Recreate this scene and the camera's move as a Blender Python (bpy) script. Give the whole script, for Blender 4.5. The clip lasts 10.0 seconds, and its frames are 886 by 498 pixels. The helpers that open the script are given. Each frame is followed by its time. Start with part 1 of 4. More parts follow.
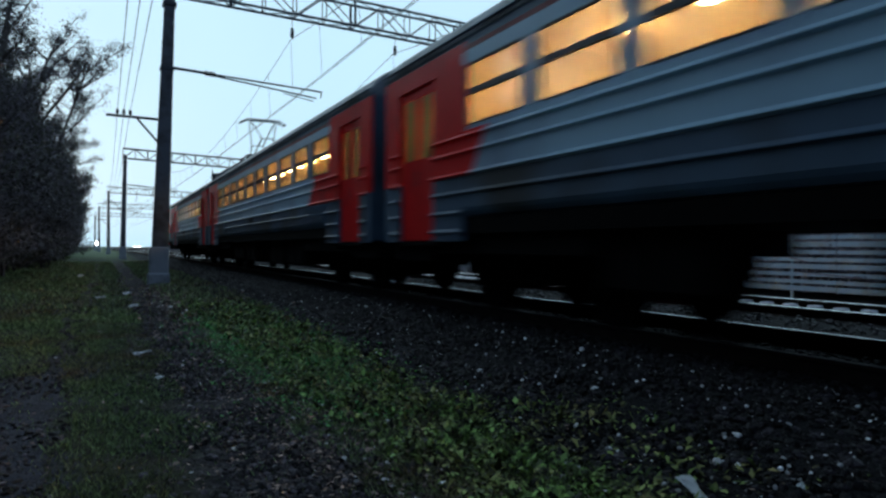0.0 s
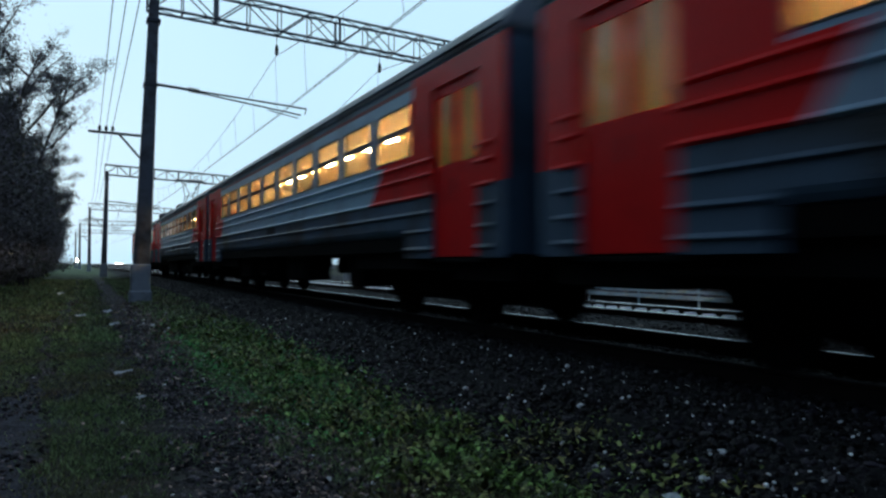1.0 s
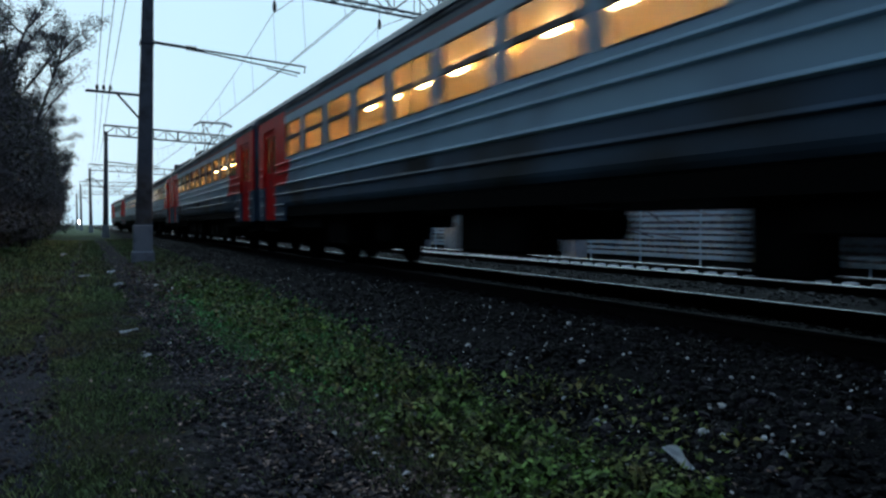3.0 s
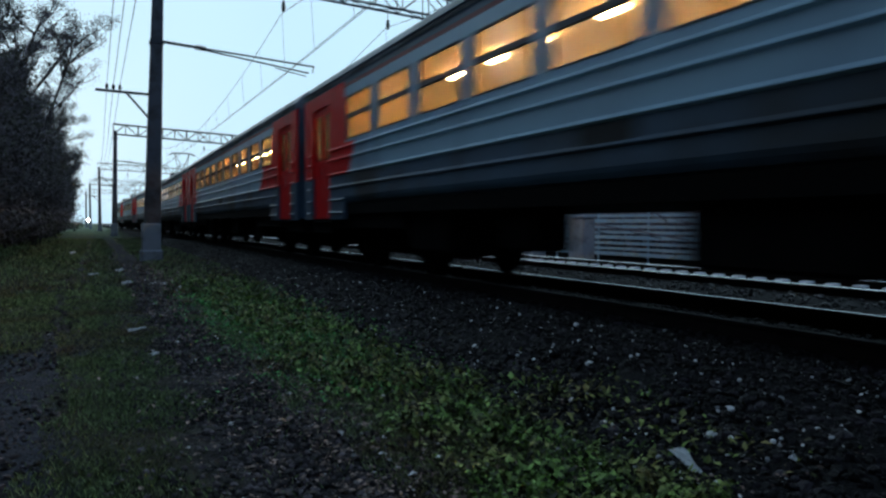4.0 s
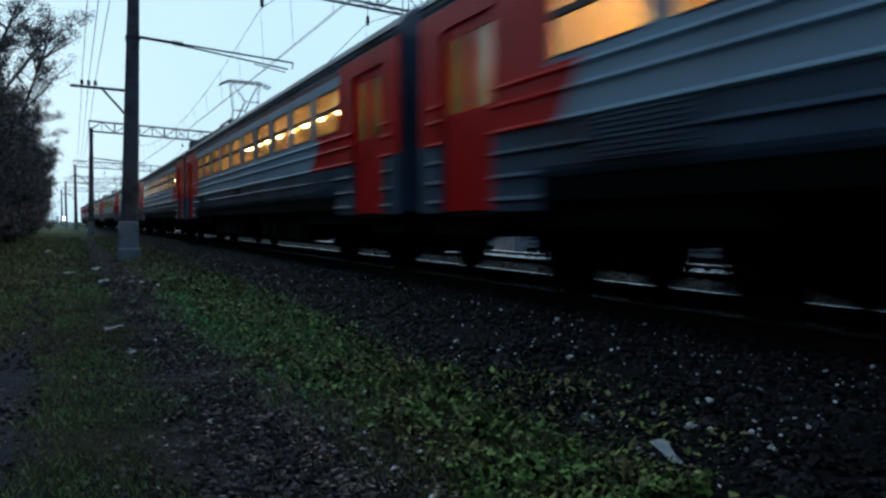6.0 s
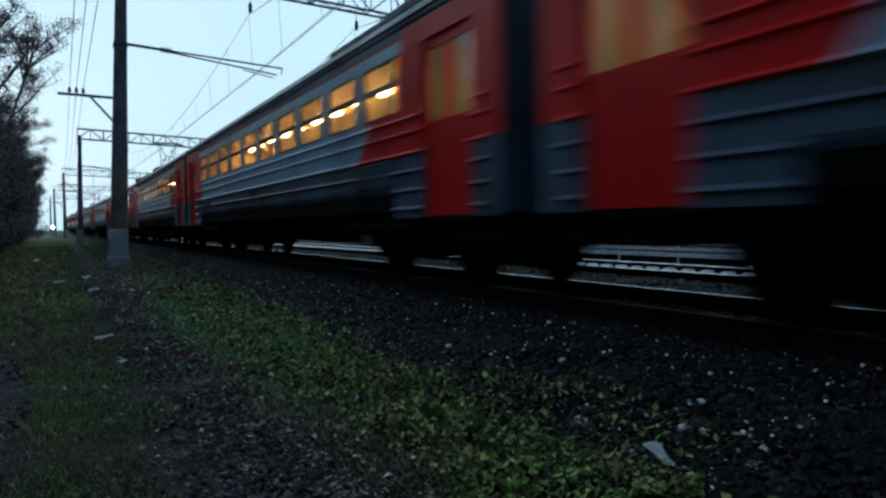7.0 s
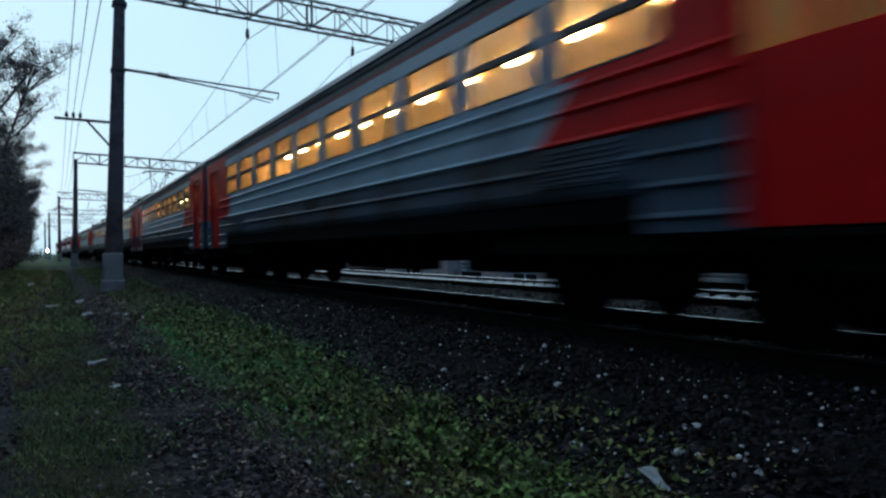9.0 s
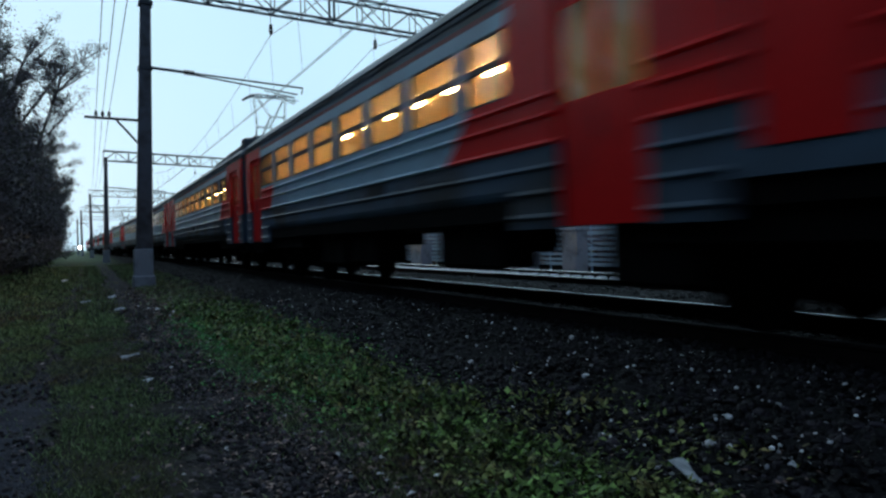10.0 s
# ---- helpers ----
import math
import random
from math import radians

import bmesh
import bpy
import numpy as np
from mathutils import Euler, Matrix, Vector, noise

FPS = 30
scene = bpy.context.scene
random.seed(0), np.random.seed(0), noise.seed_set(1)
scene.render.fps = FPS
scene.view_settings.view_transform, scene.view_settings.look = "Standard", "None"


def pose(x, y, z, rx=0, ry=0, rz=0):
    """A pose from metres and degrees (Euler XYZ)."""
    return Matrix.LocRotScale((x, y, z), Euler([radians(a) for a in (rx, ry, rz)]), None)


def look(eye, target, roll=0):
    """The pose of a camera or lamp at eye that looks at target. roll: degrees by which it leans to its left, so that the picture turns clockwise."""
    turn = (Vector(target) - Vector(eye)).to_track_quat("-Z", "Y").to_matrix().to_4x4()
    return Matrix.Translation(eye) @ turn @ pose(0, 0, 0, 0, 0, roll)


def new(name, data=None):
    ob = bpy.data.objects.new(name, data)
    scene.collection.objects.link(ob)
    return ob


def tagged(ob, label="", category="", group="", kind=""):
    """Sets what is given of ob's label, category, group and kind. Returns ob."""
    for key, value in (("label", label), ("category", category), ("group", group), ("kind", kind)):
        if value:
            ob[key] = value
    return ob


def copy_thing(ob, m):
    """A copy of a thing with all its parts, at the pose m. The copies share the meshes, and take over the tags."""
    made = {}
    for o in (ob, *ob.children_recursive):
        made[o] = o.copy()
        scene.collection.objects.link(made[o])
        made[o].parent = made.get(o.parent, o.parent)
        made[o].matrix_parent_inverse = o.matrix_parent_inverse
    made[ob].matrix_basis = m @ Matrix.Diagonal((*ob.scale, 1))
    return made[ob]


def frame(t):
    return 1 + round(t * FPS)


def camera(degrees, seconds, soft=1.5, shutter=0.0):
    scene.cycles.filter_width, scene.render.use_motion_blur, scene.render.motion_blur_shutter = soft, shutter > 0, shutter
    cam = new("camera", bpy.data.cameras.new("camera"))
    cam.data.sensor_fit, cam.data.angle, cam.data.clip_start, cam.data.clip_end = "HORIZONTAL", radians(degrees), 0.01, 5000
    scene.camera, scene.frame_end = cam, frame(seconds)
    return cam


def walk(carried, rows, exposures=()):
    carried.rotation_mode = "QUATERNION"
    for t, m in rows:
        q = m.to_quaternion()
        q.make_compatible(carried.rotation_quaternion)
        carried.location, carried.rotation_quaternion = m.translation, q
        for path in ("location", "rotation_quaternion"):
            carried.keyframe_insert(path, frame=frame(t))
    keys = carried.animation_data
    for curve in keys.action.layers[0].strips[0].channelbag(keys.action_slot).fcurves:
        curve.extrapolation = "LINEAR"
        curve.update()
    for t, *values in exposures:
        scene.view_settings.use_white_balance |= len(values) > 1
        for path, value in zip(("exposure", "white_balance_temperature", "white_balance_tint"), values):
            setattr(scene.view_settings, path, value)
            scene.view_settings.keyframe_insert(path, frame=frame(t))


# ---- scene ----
cam = camera(66.0, 10.0, soft=2.5, shutter=0.6)
EYE = 0.865
ROWS = [
    (0.0, 0.010, -0.023, 0.005, -26.29, -0.10, -0.26), (0.5, 0.009, -0.021, 0.010, -27.28, -0.05, 0.08),
    (1.0, 0.005, -0.020, 0.015, -27.58, 1.26, -0.11), (1.5, -0.003, -0.021, 0.010, -27.67, 0.82, 0.28),
    (2.0, 0.001, -0.013, 0.003, -27.68, -0.51, 0.42), (2.5, 0.003, -0.014, 0.003, -27.25, -1.09, 0.16),
    (3.0, 0.001, -0.014, 0.000, -27.45, -2.10, 0.11), (4.5, 0.000, 0.000, 0.000, -26.65, -2.03, -0.30),
    (5.0, 0.006, 0.007, 0.000, -27.88, -1.85, -0.29), (5.5, 0.009, 0.005, -0.019, -28.12, -2.25, -0.26),
    (7.0, 0.017, 0.001, -0.009, -29.13, -2.01, 0.75), (7.5, 0.015, -0.011, -0.002, -29.71, -1.11, 0.39),
    (8.0, 0.003, -0.016, -0.011, -30.11, -1.08, 0.67), (8.5, 0.004, -0.024, -0.007, -28.97, -0.68, 0.98),
    (9.0, 0.013, -0.017, -0.003, -29.50, -0.06, 0.81), (9.5, 0.010, -0.016, 0.000, -27.85, -0.08, 0.95),
    (10.0, 0.011, -0.011, -0.001, -27.41, -0.69, 1.55)]
walk(cam, [(t, pose(x, y, EYE + z, 90 + pitch, roll, yaw)) for t, x, y, z, yaw, pitch, roll in ROWS])

# ---- world and light: a dull sky after sunset, brightest ahead ----
world = bpy.data.worlds.new("dusk")
scene.world = world
world.use_nodes = True
wn, wl = world.node_tree.nodes, world.node_tree.links
wn.clear()
w_out = wn.new("ShaderNodeOutputWorld")
w_bg = wn.new("ShaderNodeBackground")
w_sky = wn.new("ShaderNodeTexSky")
w_sky.sky_type, w_sky.sun_disc = "NISHITA", False
w_sky.sun_elevation, w_sky.sun_rotation = radians(6), radians(-10)
w_sky.air_density, w_sky.dust_density, w_sky.ozone_density = 1.0, 4.0, 2.0
w_tc = wn.new("ShaderNodeTexCoord")
w_noise = wn.new("ShaderNodeTexNoise")
w_noise.inputs["Scale"].default_value, w_noise.inputs["Detail"].default_value = 1.6, 4
w_sep = wn.new("ShaderNodeSeparateXYZ")
wl.new(w_tc.outputs["Generated"], w_sep.inputs[0])
wl.new(w_tc.outputs["Generated"], w_noise.inputs["Vector"])
w_glow = wn.new("ShaderNodeVectorMath")
w_glow.operation = "DOT_PRODUCT"
w_glow.inputs[1].default_value = (0.34, 0.88, 0.33)
wl.new(w_tc.outputs["Generated"], w_glow.inputs[0])
w_ramp = wn.new("ShaderNodeValToRGB")
w_ramp.color_ramp.interpolation = "EASE"
w_ramp.color_ramp.elements[0].position, w_ramp.color_ramp.elements[0].color = 0.10, (0.152, 0.232, 0.370, 1)
w_ramp.color_ramp.elements[1].position, w_ramp.color_ramp.elements[1].color = 0.92, (0.71, 1.06, 1.30, 1)
wl.new(w_glow.outputs["Value"], w_ramp.inputs[0])
w_cloud = wn.new("ShaderNodeMix")
w_cloud.data_type, w_cloud.blend_type = "RGBA", "MULTIPLY"
w_cloud.inputs[0].default_value = 0.22
wl.new(w_ramp.outputs[0], w_cloud.inputs[6])
wl.new(w_noise.outputs[0], w_cloud.inputs[7])
w_scale = wn.new("ShaderNodeMix")
w_scale.data_type, w_scale.blend_type = "RGBA", "MULTIPLY"
w_scale.inputs[0].default_value = 1.0
w_scale.inputs[7].default_value = (0.05, 0.05, 0.05, 1)
wl.new(w_sky.outputs[0], w_scale.inputs[6])
w_mix = wn.new("ShaderNodeMix")
w_mix.data_type = "RGBA"
w_mix.inputs[0].default_value = 0.9
wl.new(w_scale.outputs[2], w_mix.inputs[6])
wl.new(w_cloud.outputs[2], w_mix.inputs[7])
wl.new(w_mix.outputs[2], w_bg.inputs[0])
w_bg.inputs[1].default_value = 1.0
wl.new(w_bg.outputs[0], w_out.inputs[0])
sun = new("sun", bpy.data.lights.new("sun", "SUN"))
sun.data.energy, sun.data.angle, sun.data.color = 0.06, radians(40), (1.0, 0.93, 0.85)
sun.matrix_world = look((0, 0, 50), (0.5, -8, 47.5))
scene.view_settings.exposure = 0.0


# ---- materials ----
def material(name, base, rough=0.6, metal=0.0, vary=0.25, scale=3.0, grain=40.0, bump=0.2, dirt=None, dirt_amount=0.3, spec=0.5, coat=0.0,
             random_value=0.0, island=0.0, stretch=(1, 1, 1), skew=1.0):
    """A painted or raw surface: base colour, broad stains, fine grain and a slight relief."""
    m = bpy.data.materials.new(name)
    m.use_nodes = True
    n, l = m.node_tree.nodes, m.node_tree.links
    p = n["Principled BSDF"]
    p.inputs["Roughness"].default_value, p.inputs["Metallic"].default_value = rough, metal
    p.inputs["Specular IOR Level"].default_value = spec
    p.inputs["Coat Weight"].default_value, p.inputs["Coat Roughness"].default_value = coat, 0.16
    tc = n.new("ShaderNodeTexCoord")
    mp = n.new("ShaderNodeMapping")
    mp.inputs["Scale"].default_value = stretch
    l.new(tc.outputs["Object"], mp.inputs[0])
    big, fine = n.new("ShaderNodeTexNoise"), n.new("ShaderNodeTexNoise")
    big.inputs["Scale"].default_value, big.inputs["Detail"].default_value = scale, 5
    fine.inputs["Scale"].default_value, fine.inputs["Detail"].default_value = grain, 3
    l.new(mp.outputs[0], big.inputs["Vector"])
    l.new(mp.outputs[0], fine.inputs["Vector"])
    mix = n.new("ShaderNodeMix")
    mix.data_type = "RGBA"
    d = dirt or tuple(c * 0.45 for c in base)
    mix.inputs[6].default_value, mix.inputs[7].default_value = (*base, 1), (*d, 1)
    ramp = n.new("ShaderNodeMapRange")
    ramp.inputs[1].default_value, ramp.inputs[2].default_value = 0.62 - 0.3 * dirt_amount, 0.85 - 0.3 * dirt_amount
    l.new(big.outputs[0], ramp.inputs[0])
    l.new(ramp.outputs[0], mix.inputs[0])
    hsv = n.new("ShaderNodeHueSaturation")
    l.new(mix.outputs[2], hsv.inputs["Color"])
    val = n.new("ShaderNodeMapRange")
    val.inputs[3].default_value, val.inputs[4].default_value = 1 - vary, 1 + vary
    l.new(fine.outputs[0], val.inputs[0])
    last = val.outputs[0]
    for amount, node, socket in ((random_value, "ShaderNodeObjectInfo", "Random"), (island, "ShaderNodeNewGeometry", "Random Per Island")):
        if amount:
            src, rng, mul = n.new(node), n.new("ShaderNodeMapRange"), n.new("ShaderNodeMath")
            rng.inputs[3].default_value, rng.inputs[4].default_value = 1 - amount, 1 + amount * skew
            mul.operation = "MULTIPLY"
            odd = n.new("ShaderNodeMath")
            odd.operation, odd.inputs[1].default_value = "POWER", skew
            l.new(src.outputs[socket], odd.inputs[0])
            l.new(odd.outputs[0], rng.inputs[0])
            l.new(last, mul.inputs[0])
            l.new(rng.outputs[0], mul.inputs[1])
            last = mul.outputs[0]
    l.new(last, hsv.inputs["Value"])
    l.new(hsv.outputs[0], p.inputs["Base Color"])
    if bump:
        b = n.new("ShaderNodeBump")
        b.inputs["Strength"].default_value, b.inputs["Distance"].default_value = bump, 0.02
        l.new(fine.outputs[0], b.inputs["Height"])
        l.new(b.outputs[0], p.inputs["Normal"])
    return m


def glowing(name, colour, strength):
    m = bpy.data.materials.new(name)
    m.use_nodes = True
    p = m.node_tree.nodes["Principled BSDF"]
    p.inputs["Base Color"].default_value = (*colour, 1)
    p.inputs["Emission Color"].default_value = (*colour, 1)
    p.inputs["Emission Strength"].default_value = strength
    return m


def glazing(name, tint, gloss_rough=0.05):
    """Thin dirty glass: see-through with a Fresnel gloss."""
    m = bpy.data.materials.new(name)
    m.use_nodes = True
    n, l = m.node_tree.nodes, m.node_tree.links
    n.clear()
    out, mix, tr, gl, fr = (n.new("ShaderNode" + k) for k in ("OutputMaterial", "MixShader", "BsdfTransparent", "BsdfGlossy", "LayerWeight"))
    tr.inputs[0].default_value = (*tint, 1)
    gl.inputs["Roughness"].default_value = gloss_rough
    power, gain = n.new("ShaderNodeMath"), n.new("ShaderNodeMath")
    power.operation, power.inputs[1].default_value = "POWER", 2.6
    gain.operation, gain.inputs[1].default_value, gain.inputs[2].default_value = "MULTIPLY_ADD", 0.92, 0.04
    l.new(fr.outputs["Facing"], power.inputs[0])
    l.new(power.outputs[0], gain.inputs[0])
    l.new(gain.outputs[0], mix.inputs[0])
    l.new(gl.outputs[0], mix.inputs[2])
    film, tlu = n.new("ShaderNodeMixShader"), n.new("ShaderNodeBsdfTranslucent")
    tlu.inputs[0].default_value = (0.75, 0.70, 0.60, 1)
    film.inputs[0].default_value = 0.38
    l.new(tr.outputs[0], film.inputs[1])
    l.new(tlu.outputs[0], film.inputs[2])
    l.new(film.outputs[0], mix.inputs[1])
    l.new(mix.outputs[0], out.inputs[0])
    return m


RED = material("red_paint", (0.86, 0.012, 0.013), 0.5, spec=0.10, coat=0.3, vary=0.1, scale=1.2, grain=9, bump=0.05, dirt=(0.62, 0.014, 0.015), dirt_amount=0.4)
MAROON = material("dark_maroon_paint", (0.20, 0.018, 0.028), 0.45, spec=0.3, vary=0.1, scale=1.2, grain=9, bump=0.05)
GREY = material("light_grey_paint", (0.37, 0.56, 0.68), 0.34, spec=0.45, vary=0.08, scale=0.9, grain=7, bump=0.04, dirt=(0.26, 0.35, 0.45), dirt_amount=0.4)
DARK = material("dark_grey_paint", (0.066, 0.116, 0.176), 0.5, spec=0.40, vary=0.12, scale=0.9, grain=7, bump=0.05, dirt=(0.035, 0.037, 0.04), dirt_amount=0.6)
ROOF = material("grey_roof_paint", (0.24, 0.27, 0.30), 0.5, vary=0.15, scale=1.2, grain=10, bump=0.08, dirt=(0.06, 0.06, 0.06), dirt_amount=0.6)
BLACK = material("black_rubber", (0.012, 0.012, 0.013), 0.75, vary=0.2)
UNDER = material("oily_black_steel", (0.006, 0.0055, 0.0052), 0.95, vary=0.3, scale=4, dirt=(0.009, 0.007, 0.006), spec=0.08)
# Darker copy of the rail steel: the train's dark reflection put into the colour.
STEEL_SHADED = material("shaded_rail_head", (0.03, 0.027, 0.025), 0.75, metal=0.3, vary=0.2, scale=6, bump=0.05)
STEEL = material("worn_bright_steel", (0.82, 0.81, 0.80), 0.22, metal=1.0, vary=0.1, scale=6, bump=0.02)
RUST = material("rusty_rail_steel", (0.018, 0.013, 0.011), 0.9, spec=0.15, vary=0.3, scale=5)
GALV = material("galvanised_steel", (0.17, 0.19, 0.21), 0.55, metal=0.4, vary=0.2, scale=4)
IRON = material("dark_painted_iron", (0.05, 0.06, 0.07), 0.6, vary=0.2)
CONC = material("weathered_concrete", (0.135, 0.145, 0.165), 0.9, vary=0.2, scale=2.5, grain=30, bump=0.3, dirt=(0.07, 0.07, 0.068), dirt_amount=0.6)
CONC_PALE = material("pale_concrete", (0.40, 0.44, 0.48), 0.9, vary=0.2, scale=2.5, grain=30, bump=0.3, dirt=(0.2, 0.21, 0.22), dirt_amount=0.4)
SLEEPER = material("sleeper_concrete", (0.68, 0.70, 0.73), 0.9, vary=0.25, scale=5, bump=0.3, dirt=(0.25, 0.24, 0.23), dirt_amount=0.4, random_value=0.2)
# Dark copy for the near track: shade under the train put into the colour.
SLEEPER_SHADED = material("shaded_sleeper_concrete", (0.09, 0.085, 0.08), 0.9, vary=0.25, scale=5, bump=0.3, dirt=(0.05, 0.045, 0.04), dirt_amount=0.5, random_value=0.2)
INSIDE = material("cream_saloon_lining", (0.74, 0.54, 0.30), 0.6, vary=0.06, scale=1.5, bump=0.0)
VESTIBULE = material("brown_vestibule_lining", (0.34, 0.24, 0.16), 0.6, vary=0.1, bump=0.0)
LAMP = glowing("warm_lamp_diffuser", (1.0, 0.62, 0.23), 160.0)
LAMP_BRIGHT = glowing("new_lamp_diffuser", (1.0, 0.68, 0.29), 250.0)
LAMP_DIM = glowing("weak_lamp_diffuser", (1.0, 0.64, 0.25), 75.0)
LAMP_FAINT = glowing("faint_lamp_diffuser", (1.0, 0.60, 0.24), 90.0)
GLASS = glazing("dusty_window_glass", (0.80, 0.78, 0.74))
GLASS_DARK = glazing("dirty_door_glass", (0.55, 0.5, 0.45))
FENCE = material("pale_blue_fence_paint", (0.42, 0.60, 0.72), 0.6, vary=0.15, scale=3, dirt=(0.42, 0.48, 0.5), dirt_amount=0.4)
INSUL = material("brown_porcelain", (0.03, 0.022, 0.02), 0.25, vary=0.1)
WIRE = material("copper_wire_black", (0.06, 0.065, 0.07), 0.6, vary=0.1)


# ---- helpers ----
def part(name, bm, mats, parent=None, label="", smooth=False):
    me = bpy.data.meshes.new(name)
    bm.to_mesh(me)
    bm.free()
    for m in mats if isinstance(mats, (list, tuple)) else (mats,):
        me.materials.append(m)
    if smooth:
        for f in me.polygons:
            f.use_smooth = True
    ob = new(name, me)
    if parent is not None:
        ob.parent = parent
    if label:
        ob["label"] = label
    return ob


def box(bm, x0, x1, y0, y1, z0, z1, bevel=0.0, mat=0):
    r = bmesh.ops.create_cube(bm, size=1.0, matrix=Matrix.Translation(((x0 + x1) / 2, (y0 + y1) / 2, (z0 + z1) / 2)) @ Matrix.Diagonal((x1 - x0, y1 - y0, z1 - z0, 1)))
    faces = {f for v in r["verts"] for f in v.link_faces}
    if bevel:
        edges = {e for v in r["verts"] for e in v.link_edges}
        out = bmesh.ops.bevel(bm, geom=list(edges), offset=bevel, segments=1, affect="EDGES")
        faces |= set(out["faces"])
    for f in faces:
        if f.is_valid:
            f.material_index = mat


def rod(bm, a, b, r, n=6, r2=None, mat=0):
    a, b = Vector(a), Vector(b)
    d = b - a
    if d.length < 1e-6:
        return
    m = Matrix.Translation((a + b) / 2) @ d.to_track_quat("Z", "Y").to_matrix().to_4x4()
    out = bmesh.ops.create_cone(bm, cap_ends=True, segments=n, radius1=r, radius2=r if r2 is None else r2, depth=d.length, matrix=m)
    for v in out["verts"]:
        for f in v.link_faces:
            f.material_index = mat


def quad(bm, pts, mat=0):
    f = bm.faces.new([bm.verts.new(p) for p in pts])
    f.material_index = mat
    return f


def bend(y):
    """The line swings gently to the left in the distance."""
    return 0.0 if y < 40 else -0.00035 * (y - 40) ** 2 if y < 80 else -0.028 * (y - 60)


AXIS_1, AXIS_2 = 5.94, 10.15
PATH_Z = -0.40
PROFILE_X = [-400, -12, -5, -1.2, 0.2, 0.75, 1.3, 2.2, 3.9, 4.35, 5.05, 5.3, 6.6, 6.9, 7.35, 7.9, 8.55, 9.2, 9.5, 11.4, 12.4, 14, 400]
PROFILE_Z = [0.6, 0.1, -0.25, -0.40, -0.37, -0.43, -0.38, -0.37, -0.21, -0.160, -0.160, -0.188, -0.195, -0.165, -0.165, -0.23, -0.16, -0.145, -0.20, -0.205, -0.40, -0.45, -0.45]


# ---- ground: one sheet to the horizon ----
def ground_height(x, y):
    """Path and verge, ballast shoulder, two tracks, the far verge."""
    return float(np.interp(x - bend(y), PROFILE_X, PROFILE_Z))


def ground_material():
    m = bpy.data.materials.new("verge_soil_and_turf")
    m.use_nodes = True
    n, l = m.node_tree.nodes, m.node_tree.links
    p = n["Principled BSDF"]
    p.inputs["Roughness"].default_value = 0.95
    p.inputs["Specular IOR Level"].default_value = 0.25
    geo, sep = n.new("ShaderNodeTexCoord"), n.new("ShaderNodeSeparateXYZ")
    l.new(geo.outputs["Object"], sep.inputs[0])

    def tex(scale, detail=5):
        t = n.new("ShaderNodeTexNoise")
        t.inputs["Scale"].default_value, t.inputs["Detail"].default_value = scale, detail
        l.new(geo.outputs["Object"], t.inputs["Vector"])
        return t.outputs[0]

    def ramp(src, a, b):
        r = n.new("ShaderNodeMapRange")
        r.inputs[1].default_value, r.inputs[2].default_value = a, b
        l.new(src, r.inputs[0])
        return r.outputs[0]

    def maths(op, a, b):
        q = n.new("ShaderNodeMath")
        q.operation = op
        for i, s in enumerate((a, b)):
            if isinstance(s, (int, float)):
                q.inputs[i].default_value = s
            else:
                l.new(s, q.inputs[i])
        return q.outputs[0]

    def colour(a, b, fac):
        c = n.new("ShaderNodeMix")
        c.data_type = "RGBA"
        for i, s in ((6, a), (7, b)):
            if isinstance(s, tuple):
                c.inputs[i].default_value = (*s, 1)
            else:
                l.new(s, c.inputs[i])
        l.new(fac, c.inputs[0])
        return c.outputs[2]

    broad, mid, fine = tex(0.8), tex(6), tex(45)
    wob = maths("MULTIPLY", maths("SUBTRACT", tex(0.7), 0.5), 1.3)
    wob = maths("ADD", wob, maths("MULTIPLY", maths("SUBTRACT", tex(7), 0.5), 0.7))
    across = maths("ADD", sep.outputs[0], wob)

    def strip(a, b, soft):
        up, down = ramp(across, a - soft, a + soft), ramp(across, b + soft, b - soft)
        return maths("MULTIPLY", up, down)

    turf = colour((0.009, 0.012, 0.006), (0.055, 0.064, 0.026), ramp(maths("ADD", maths("MULTIPLY", mid, 0.5), maths("MULTIPLY", fine, 0.5)), 0.38, 0.62))
    turf = colour(turf, (0.036, 0.024, 0.016), ramp(broad, 0.46, 0.62))
    crumb = maths("ADD", maths("MULTIPLY", mid, 0.35), maths("ADD", maths("MULTIPLY", tex(19), 0.35), maths("MULTIPLY", fine, 0.3)))
    soil = colour((0.006, 0.005, 0.007), (0.115, 0.095, 0.102), ramp(crumb, 0.46, 0.63))
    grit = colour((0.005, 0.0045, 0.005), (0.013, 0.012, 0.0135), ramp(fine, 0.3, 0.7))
    tar = colour((0.010, 0.011, 0.017), (0.070, 0.072, 0.095), ramp(crumb, 0.40, 0.64))
    c = colour(turf, soil, strip(0.48, 1.30, 0.14))
    c = colour(c, soil, maths("MULTIPLY", strip(-0.52, -0.30, 0.14), 0.8))
    mud = maths("MULTIPLY", strip(-2.4, -0.30, 0.10), ramp(maths("ADD", sep.outputs[1], maths("MULTIPLY", wob, 3.0)), 9.5, 6.5))
    c = colour(c, tar, mud)
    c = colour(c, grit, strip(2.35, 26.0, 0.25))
    c = colour(c, colour((0.0, 0.0, 0.0), (1, 1, 1), fine), maths("MULTIPLY", ramp(fine, 0.6, 0.9), 0.05))
    # Turf pales with distance: haze put into the colour.
    hazed_turf = colour((0.10, 0.14, 0.07), (0.19, 0.24, 0.13), mid)
    c = colour(c, hazed_turf, maths("MULTIPLY", ramp(sep.outputs[1], 50, 95), ramp(sep.outputs[0], 3.0, 1.5)))
    l.new(c, p.inputs["Base Color"])
